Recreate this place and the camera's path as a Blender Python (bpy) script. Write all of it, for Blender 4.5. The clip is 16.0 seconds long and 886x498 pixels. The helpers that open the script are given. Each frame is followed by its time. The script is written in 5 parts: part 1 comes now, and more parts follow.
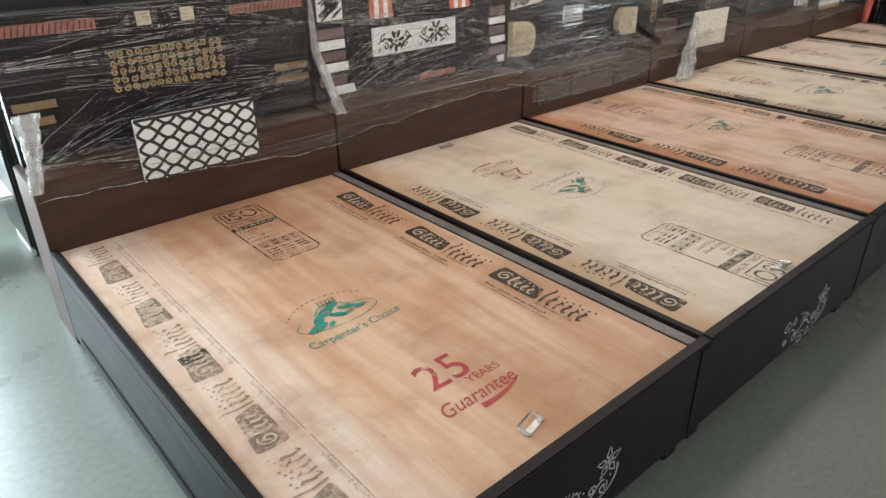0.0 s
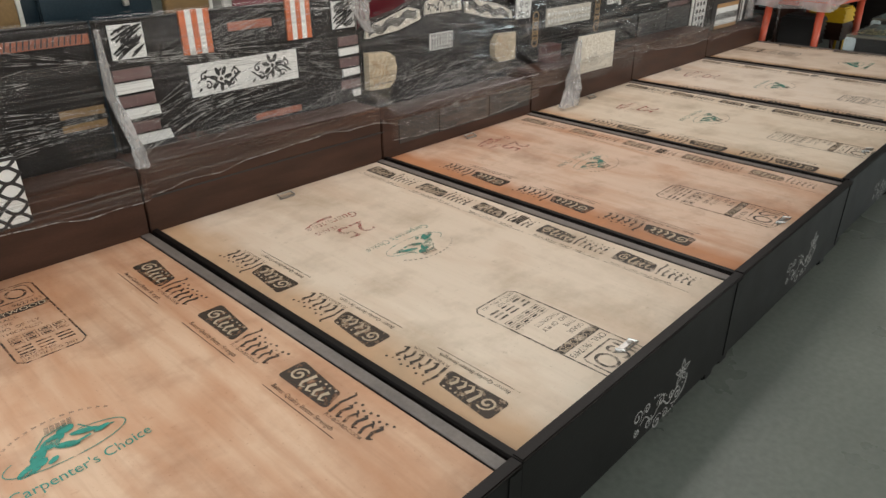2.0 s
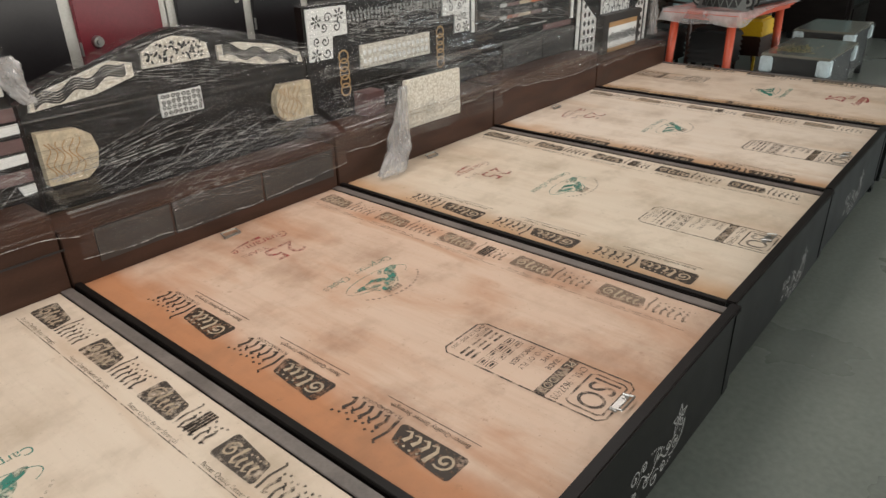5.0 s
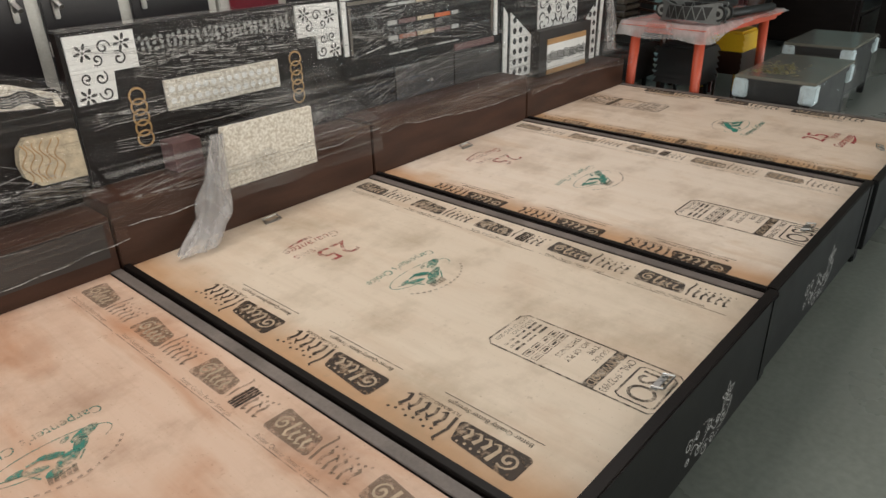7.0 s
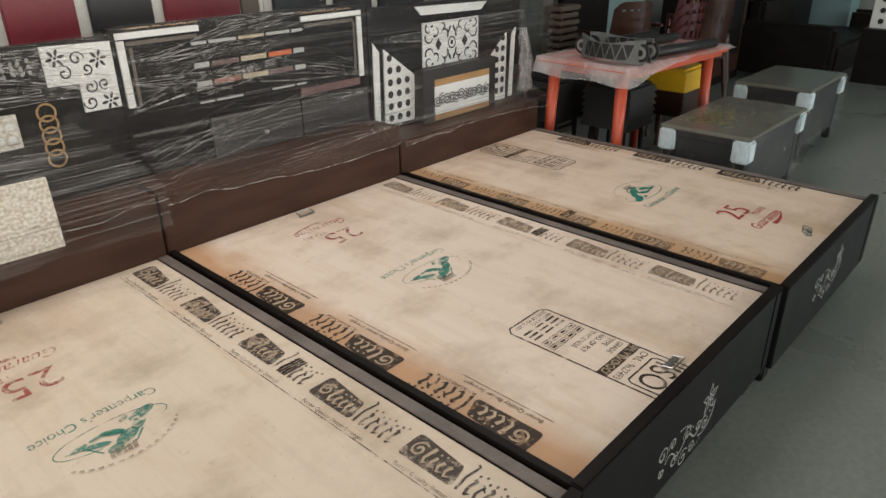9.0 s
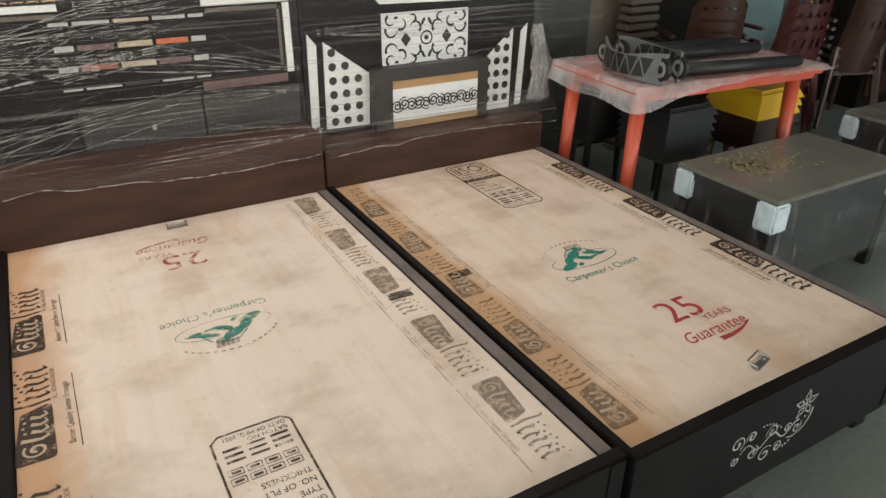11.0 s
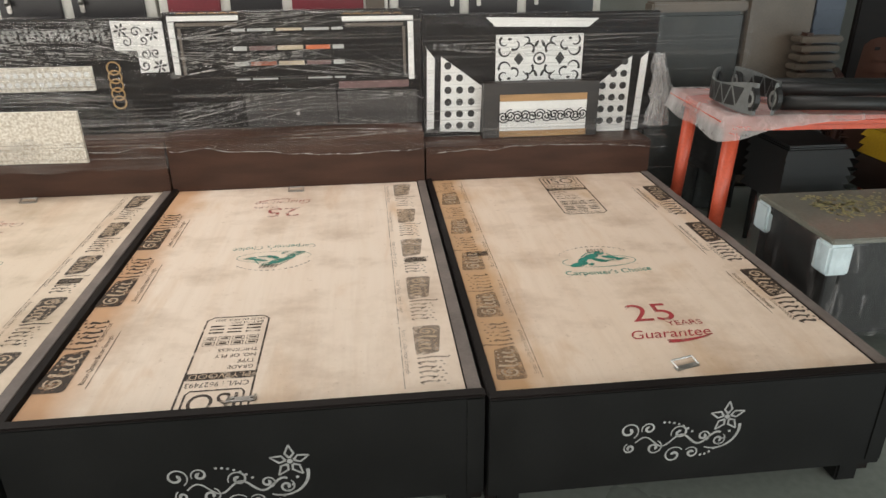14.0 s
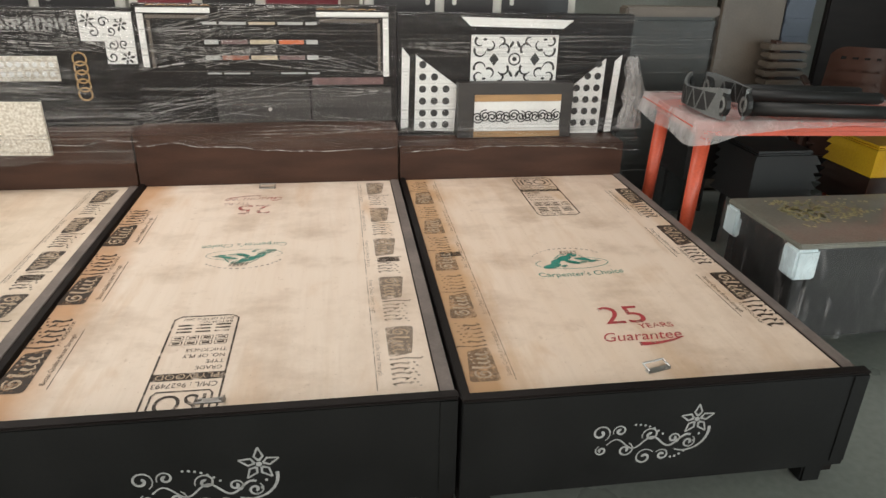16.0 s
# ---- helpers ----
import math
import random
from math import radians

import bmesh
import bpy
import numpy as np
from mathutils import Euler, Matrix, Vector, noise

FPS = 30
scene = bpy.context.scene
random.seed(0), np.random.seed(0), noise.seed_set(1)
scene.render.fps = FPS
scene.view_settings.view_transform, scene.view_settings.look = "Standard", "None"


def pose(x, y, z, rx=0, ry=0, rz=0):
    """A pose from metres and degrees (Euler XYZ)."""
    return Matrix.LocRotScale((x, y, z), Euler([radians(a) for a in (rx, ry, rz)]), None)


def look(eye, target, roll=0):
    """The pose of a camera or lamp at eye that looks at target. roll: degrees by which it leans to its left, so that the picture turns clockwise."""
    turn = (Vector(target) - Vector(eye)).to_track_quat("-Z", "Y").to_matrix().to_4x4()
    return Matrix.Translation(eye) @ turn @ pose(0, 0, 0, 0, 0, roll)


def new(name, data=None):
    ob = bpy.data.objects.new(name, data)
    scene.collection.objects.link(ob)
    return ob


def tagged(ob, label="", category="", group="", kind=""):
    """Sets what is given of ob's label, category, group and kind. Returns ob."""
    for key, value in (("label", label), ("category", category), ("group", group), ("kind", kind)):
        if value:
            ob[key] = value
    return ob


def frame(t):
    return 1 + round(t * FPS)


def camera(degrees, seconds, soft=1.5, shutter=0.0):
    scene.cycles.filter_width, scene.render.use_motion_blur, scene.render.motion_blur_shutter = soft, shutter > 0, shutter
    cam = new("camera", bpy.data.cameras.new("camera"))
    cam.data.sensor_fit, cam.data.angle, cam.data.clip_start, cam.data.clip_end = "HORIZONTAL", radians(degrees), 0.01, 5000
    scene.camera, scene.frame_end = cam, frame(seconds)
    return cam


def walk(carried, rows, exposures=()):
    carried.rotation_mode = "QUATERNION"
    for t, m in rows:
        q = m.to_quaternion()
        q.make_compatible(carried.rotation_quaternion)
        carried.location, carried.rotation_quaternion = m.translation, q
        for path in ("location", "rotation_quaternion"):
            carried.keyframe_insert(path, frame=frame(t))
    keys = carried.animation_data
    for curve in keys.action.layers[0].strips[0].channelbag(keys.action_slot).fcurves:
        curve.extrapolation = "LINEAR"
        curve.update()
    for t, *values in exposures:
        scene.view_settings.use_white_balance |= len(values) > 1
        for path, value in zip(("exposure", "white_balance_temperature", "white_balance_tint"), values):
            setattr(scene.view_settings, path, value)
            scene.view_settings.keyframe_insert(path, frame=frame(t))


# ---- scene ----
cam = camera(65.8, 16.0)
PATH = [
    (0, (-0.079, -0.017, 1.579), (1.087, 1.328, 0.667), -0.6),
    (0.5, (0.012, 0.011, 1.593), (1.227, 1.333, 0.711), -0.5),
    (1, (0.201, 0.011, 1.608), (1.47, 1.298, 0.751), -0.2),
    (1.5, (0.409, -0.029, 1.61), (1.707, 1.233, 0.758), 1.6),
    (2, (0.578, -0.003, 1.599), (1.867, 1.245, 0.714), -0.3),
    (2.5, (0.805, 0.065, 1.604), (2.113, 1.301, 0.732), -0.7),
    (3, (1.03, 0.09, 1.598), (2.341, 1.317, 0.718), -1.5),
    (3.5, (1.311, 0.065, 1.647), (2.579, 1.333, 0.761), 0.3),
    (4, (1.554, 0.095, 1.622), (2.794, 1.368, 0.705), -0.6),
    (4.5, (1.86, 0.185, 1.613), (3.14, 1.419, 0.698), -0.5),
    (5, (2.091, 0.213, 1.589), (3.454, 1.387, 0.714), -1.5),
    (5.2, (2.227, 0.197, 1.615), (3.579, 1.371, 0.724), -1.5),
    (7.3, (3.432, 0.252, 1.551), (4.75, 1.477, 0.678), -1.4),
    (7.5, (3.52, 0.219, 1.575), (4.838, 1.446, 0.705), 0.6),
    (8, (3.773, 0.21, 1.57), (5.093, 1.435, 0.699), -0.8),
    (8.5, (4.076, 0.234, 1.572), (5.428, 1.431, 0.711), 0.5),
    (9, (4.391, 0.189, 1.571), (5.714, 1.425, 0.721), -0.7),
    (9.5, (4.724, 0.123, 1.6), (5.98, 1.425, 0.747), 3.0),
    (9.7, (4.855, 0.11, 1.584), (6.063, 1.454, 0.727), 1.7),
    (11.8, (6.156, -0.135, 1.607), (6.863, 1.483, 0.668), 1.1),
    (12, (6.232, -0.143, 1.596), (6.871, 1.524, 0.696), -0.1),
    (12.5, (6.362, -0.293, 1.526), (6.74, 1.505, 0.735), -2.4),
    (13, (6.427, -0.518, 1.52), (6.726, 1.254, 0.642), -2.9),
    (13.5, (6.453, -0.628, 1.489), (6.649, 1.188, 0.675), -2.8),
    (14, (6.446, -0.746, 1.537), (6.64, 1.071, 0.724), -0.5),
    (14.5, (6.456, -0.78, 1.525), (6.715, 1.02, 0.693), -0.9),
    (15, (6.457, -0.784, 1.532), (6.738, 1.031, 0.741), -0.8),
    (15.5, (6.456, -0.738, 1.515), (6.746, 1.077, 0.727), 0.1),
    (16, (6.437, -0.728, 1.537), (6.716, 1.077, 0.72), 1.3),
]
walk(cam, [(t, look(eye, target, roll)) for t, eye, target, roll in PATH], [(0.0, -0.2), (3.0, -0.2), (5.0, -0.06), (8.0, -0.1), (9.5, -0.02), (12.0, 0.14), (16.0, 0.28)])

# ---- world and light ----
world = bpy.data.worlds.new("world")
scene.world = world
world.use_nodes = True
wn = world.node_tree
sky = wn.nodes.new("ShaderNodeTexSky")
sky.sky_type, sky.sun_disc = "NISHITA", False
sky.sun_elevation, sky.sun_rotation = radians(50), radians(200)
wn.links.new(sky.outputs[0], wn.nodes["Background"].inputs[0])
wn.nodes["Background"].inputs[1].default_value = 0.1


def area(name, eye, target, w, h, watts, color):
    d = bpy.data.lights.new(name, "AREA")
    d.shape, d.size, d.size_y, d.energy, d.color = "RECTANGLE", w, h, watts, color
    ob = new(name, d)
    ob.matrix_world = look(eye, target)
    return ob


# daylight entering by the shutters of the shop, all out of view
area("daylight_back_opening", (-1.6, 4.62, 1.5), (-1.6, 0, 1.2), 3.2, 2.6, 540, (0.78, 0.93, 1.0))
area("daylight_front_shutter", (1.6, -4.45, 1.6), (1.6, 2, 1.0), 4.6, 2.6, 125, (1.0, 0.95, 0.88))
area("daylight_front_shutter_far", (7.6, -4.45, 1.6), (7.6, 2, 1.0), 4.6, 2.6, 150, (1.0, 0.95, 0.88))
area("daylight_side_shutter", (-3.95, 0.2, 1.5), (2, 0.6, 0.8), 4.0, 2.6, 100, (0.86, 0.95, 1.0))
# added fill from overhead, lifts the plywood decks; no such source is known
area("added_roof_fill", (4.3, 2.5, 3.48), (4.3, 2.5, 0), 6.8, 1.5, 114, (1.0, 0.92, 0.84))
# added fill that brightens the dim far end, from an unseen invented opening
area("added_far_fill", (12.4, -4.45, 1.6), (12.6, 2, 0.9), 3.0, 2.6, 150, (0.85, 0.97, 1.0))


# ---- materials ----
def mat(name, color, rough=0.5, metal=0.0, vary=0.25, scale=6.0, stretch=(1, 1, 1), bump=0.1, fine=90.0, coat=0.0, second=None, spec=0.5):
    """A surface with large blotches, fine grain and a little relief."""
    m = bpy.data.materials.new(name)
    m.use_nodes = True
    nt = m.node_tree
    N, L = nt.nodes, nt.links
    p = N["Principled BSDF"]
    tc = N.new("ShaderNodeTexCoord")
    mp = N.new("ShaderNodeMapping")
    mp.inputs["Scale"].default_value = stretch
    L.new(tc.outputs["Object"], mp.inputs[0])
    big, small = N.new("ShaderNodeTexNoise"), N.new("ShaderNodeTexNoise")
    big.inputs["Scale"].default_value, small.inputs["Scale"].default_value = scale, fine
    big.inputs["Detail"].default_value, small.inputs["Detail"].default_value = 6, 4
    L.new(mp.outputs[0], big.inputs["Vector"])
    L.new(mp.outputs[0], small.inputs["Vector"])
    ramp = N.new("ShaderNodeValToRGB")
    c2 = second or [c * (1 - vary) for c in color]
    ramp.color_ramp.elements[0].position, ramp.color_ramp.elements[1].position = 0.35, 0.65
    ramp.color_ramp.elements[0].color, ramp.color_ramp.elements[1].color = (*c2, 1), (*color, 1)
    L.new(big.outputs["Fac"], ramp.inputs[0])
    mix = N.new("ShaderNodeMix")
    mix.data_type, mix.blend_type = "RGBA", "OVERLAY"
    mix.inputs["Factor"].default_value = 0.25
    L.new(ramp.outputs[0], mix.inputs["A"])
    L.new(small.outputs["Fac"], mix.inputs["B"])
    L.new(mix.outputs["Result"], p.inputs["Base Color"])
    rr = N.new("ShaderNodeMapRange")
    rr.inputs["To Min"].default_value, rr.inputs["To Max"].default_value = max(rough - 0.08, 0.02), min(rough + 0.1, 1)
    L.new(big.outputs["Fac"], rr.inputs["Value"])
    L.new(rr.outputs[0], p.inputs["Roughness"])
    p.inputs["Metallic"].default_value, p.inputs["Coat Weight"].default_value = metal, coat
    p.inputs["Specular IOR Level"].default_value = spec
    if bump:
        b = N.new("ShaderNodeBump")
        b.inputs["Strength"].default_value, b.inputs["Distance"].default_value = bump, 0.004
        L.new(small.outputs["Fac"], b.inputs["Height"])
        L.new(b.outputs[0], p.inputs["Normal"])
    return m


def plywood(name, pale, tan, stain, amount, edge, band=None):
    """Sealed plywood face: long grain, soft tan clouds, stains, and a band along one long edge: tan, or a painted pale
    sheen.
    """
    m = bpy.data.materials.new(name)
    m.use_nodes = True
    nt = m.node_tree
    N, L = nt.nodes, nt.links
    p = N["Principled BSDF"]
    tc = N.new("ShaderNodeTexCoord")

    def noise_of(scale, stretch, detail=5, rough=0.55, dist=0.0):
        mp = N.new("ShaderNodeMapping")
        mp.inputs["Scale"].default_value = stretch
        L.new(tc.outputs["Object"], mp.inputs[0])
        n = N.new("ShaderNodeTexNoise")
        n.inputs["Scale"].default_value, n.inputs["Detail"].default_value = scale, detail
        n.inputs["Roughness"].default_value, n.inputs["Distortion"].default_value = rough, dist
        L.new(mp.outputs[0], n.inputs["Vector"])
        return n.outputs["Fac"]

    def ranged(x, a, b, lo=0.0, hi=1.0):
        r = N.new("ShaderNodeMapRange")
        for k, v in zip(("From Min", "From Max", "To Min", "To Max"), (a, b, lo, hi)):
            r.inputs[k].default_value = v
        L.new(x, r.inputs["Value"])
        return r.outputs[0]

    def mixed(fac, a, b, kind="MIX"):
        x = N.new("ShaderNodeMix")
        x.data_type, x.blend_type = "RGBA", kind
        L.new(fac, x.inputs["Factor"])
        for v, k in ((a, "A"), (b, "B")):
            if isinstance(v, tuple):
                x.inputs[k].default_value = (*v, 1)
            else:
                L.new(v, x.inputs[k])
        return x.outputs["Result"]

    c = mixed(ranged(noise_of(2.6, (1.5, 0.5, 1), 6, 0.55, 0.6), 0.5 - amount, 0.75 - amount * 0.5), pale, tan)
    sep = N.new("ShaderNodeSeparateXYZ")
    L.new(tc.outputs["Object"], sep.inputs[0])
    wob = N.new("ShaderNodeMath")
    wob.operation = "MULTIPLY_ADD"
    wob.inputs[1].default_value = 0.12
    L.new(noise_of(5.0, (1, 1, 1)), wob.inputs[0])
    L.new(sep.outputs[0], wob.inputs[2])
    c = mixed(ranged(wob.outputs[0], edge[0], edge[1], 0.0, edge[2]), c, band or tan)
    c = mixed(ranged(noise_of(9.0, (1, 0.12, 1), 4, 0.6, 1.5), 0.42, 0.7, 0.0, 0.28 if amount > 0.05 else 0.12), c, tan)
    c = mixed(ranged(noise_of(60.0, (1, 0.05, 1), 3), 0.5, 0.8, 0.0, 0.22 if amount > 0.05 else 0.12), c, stain)
    c = mixed(ranged(noise_of(3.3, (1, 1.3, 1), 8, 0.62), 0.5, 0.72, 0.0, 0.55), c, stain)
    c = mixed(ranged(noise_of(24.0, (1, 1, 1), 6, 0.7), 0.63, 0.78, 0.0, 0.6), c, stain)
    wave = N.new("ShaderNodeTexWave")
    wave.wave_type, wave.bands_direction = "BANDS", "X"
    for k, v in (("Scale", 2.2), ("Distortion", 7.0), ("Detail", 3.0), ("Detail Scale", 0.8)):
        wave.inputs[k].default_value = v
    wm = N.new("ShaderNodeMapping")
    wm.inputs["Scale"].default_value = (1.6, 0.45, 1)
    L.new(tc.outputs["Object"], wm.inputs[0])
    L.new(wm.outputs[0], wave.inputs["Vector"])
    c = mixed(ranged(wave.outputs["Fac"], 0.45, 0.95, 0.0, 0.26 if amount > 0.05 else 0.04), c, tan)
    c = mixed(ranged(noise_of(130.0, (1, 0.6, 1), 2), 0.68, 0.76, 0.0, 0.5), c, stain)
    c = mixed(ranged(noise_of(1.7, (1, 1, 1), 9, 0.7), 0.5, 0.62, 0.0, 0.22), c, stain)
    L.new(c, p.inputs["Base Color"])
    L.new(ranged(noise_of(7.0, (1, 1, 1)), 0.3, 0.7, 0.38, 0.6), p.inputs["Roughness"])
    p.inputs["Specular IOR Level"].default_value = 0.2
    b = N.new("ShaderNodeBump")
    b.inputs["Strength"].default_value, b.inputs["Distance"].default_value = 0.12, 0.003
    L.new(noise_of(40.0, (1, 0.08, 1)), b.inputs["Height"])
    L.new(b.outputs[0], p.inputs["Normal"])
    return m


def ink(name, color, worn=0.42, clear=0.0):
    """Stencil ink that has partly rubbed off."""
    m = mat(name, color, 0.55, 0, 0.2, 20, bump=0)
    nt = m.node_tree
    N, L = nt.nodes, nt.links
    n = N.new("ShaderNodeTexNoise")
    n.inputs["Scale"].default_value, n.inputs["Detail"].default_value, n.inputs["Roughness"].default_value = 28, 8, 0.75
    tc = N.new("ShaderNodeTexCoord")
    L.new(tc.outputs["Object"], n.inputs["Vector"])
    r = N.new("ShaderNodeMapRange")
    r.inputs["From Min"].default_value, r.inputs["From Max"].default_value = worn - 0.08, worn + 0.08
    r.inputs["To Max"].default_value = 1.0 - clear
    L.new(n.outputs["Fac"], r.inputs["Value"])
    L.new(r.outputs[0], N["Principled BSDF"].inputs["Alpha"])
    return m


def film_material(name, lean, haze, seed, hang=False):
    """Stretch film: clear, glossy, with long milky creases whose glints are painted as pale streaks."""
    m = bpy.data.materials.new(name)
    m.use_nodes = True
    nt = m.node_tree
    N, L = nt.nodes, nt.links
    N.remove(N["Principled BSDF"])
    tc = N.new("ShaderNodeTexCoord")

    def streak(rot, stretch, scale, a, b, hi, off):
        mp = N.new("ShaderNodeMapping")
        mp.inputs["Rotation"].default_value = (0, rot, 0)
        mp.inputs["Scale"].default_value, mp.inputs["Location"].default_value = stretch, (off, off * 0.7, off * 1.3)
        L.new(tc.outputs["Object"], mp.inputs[0])
        n = N.new("ShaderNodeTexNoise")
        n.inputs["Scale"].default_value, n.inputs["Detail"].default_value, n.inputs["Distortion"].default_value = scale, 5 if hang else 2, 0.4 if hang else 0.08
        n.inputs["Roughness"].default_value = 0.62
        L.new(mp.outputs[0], n.inputs["Vector"])
        r = N.new("ShaderNodeMapRange")
        r.inputs["From Min"].default_value, r.inputs["From Max"].default_value, r.inputs["To Max"].default_value = a, b, hi
        L.new(n.outputs["Fac"], r.inputs["Value"])
        return r.outputs[0], n.outputs["Fac"]

    # s1 and s2: fine pale streaks, crease highlights put into the colour
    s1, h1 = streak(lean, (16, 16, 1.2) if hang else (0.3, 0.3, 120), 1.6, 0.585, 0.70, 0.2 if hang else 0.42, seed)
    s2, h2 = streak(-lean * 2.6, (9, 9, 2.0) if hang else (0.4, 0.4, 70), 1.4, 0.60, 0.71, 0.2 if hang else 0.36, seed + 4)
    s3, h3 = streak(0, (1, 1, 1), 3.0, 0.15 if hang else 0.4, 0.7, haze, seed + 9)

    def add(a, b):
        x = N.new("ShaderNodeMath")
        x.operation, x.use_clamp = "ADD", True
        L.new(a, x.inputs[0])
        L.new(b, x.inputs[1])
        return x.outputs[0]

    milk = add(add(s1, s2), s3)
    b = N.new("ShaderNodeBump")
    b.inputs["Strength"].default_value, b.inputs["Distance"].default_value = 0.8, 0.02
    L.new(add(h1, h2), b.inputs["Height"])
    glo, dif, tra = N.new("ShaderNodeBsdfGlossy"), N.new("ShaderNodeBsdfDiffuse"), N.new("ShaderNodeBsdfTransparent")
    glo.inputs["Roughness"].default_value = 0.15
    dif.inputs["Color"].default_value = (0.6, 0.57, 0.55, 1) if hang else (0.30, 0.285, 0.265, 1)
    L.new(b.outputs[0], glo.inputs["Normal"])
    L.new(b.outputs[0], dif.inputs["Normal"])
    fr = N.new("ShaderNodeFresnel")
    fr.inputs["IOR"].default_value = 1.3
    L.new(b.outputs[0], fr.inputs["Normal"])
    thin = N.new("ShaderNodeMath")
    thin.operation = "MULTIPLY"
    thin.inputs[1].default_value = 0.15
    L.new(fr.outputs[0], thin.inputs[0])
    m1, m2 = N.new("ShaderNodeMixShader"), N.new("ShaderNodeMixShader")
    L.new(milk, m1.inputs[0])
    L.new(tra.outputs[0], m1.inputs[1])
    L.new(dif.outputs[0], m1.inputs[2])
    L.new(thin.outputs[0], m2.inputs[0])
    L.new(m1.outputs[0], m2.inputs[1])
    L.new(glo.outputs[0], m2.inputs[2])
    L.new(m2.outputs[0], N["Material Output"].inputs["Surface"])
    return m


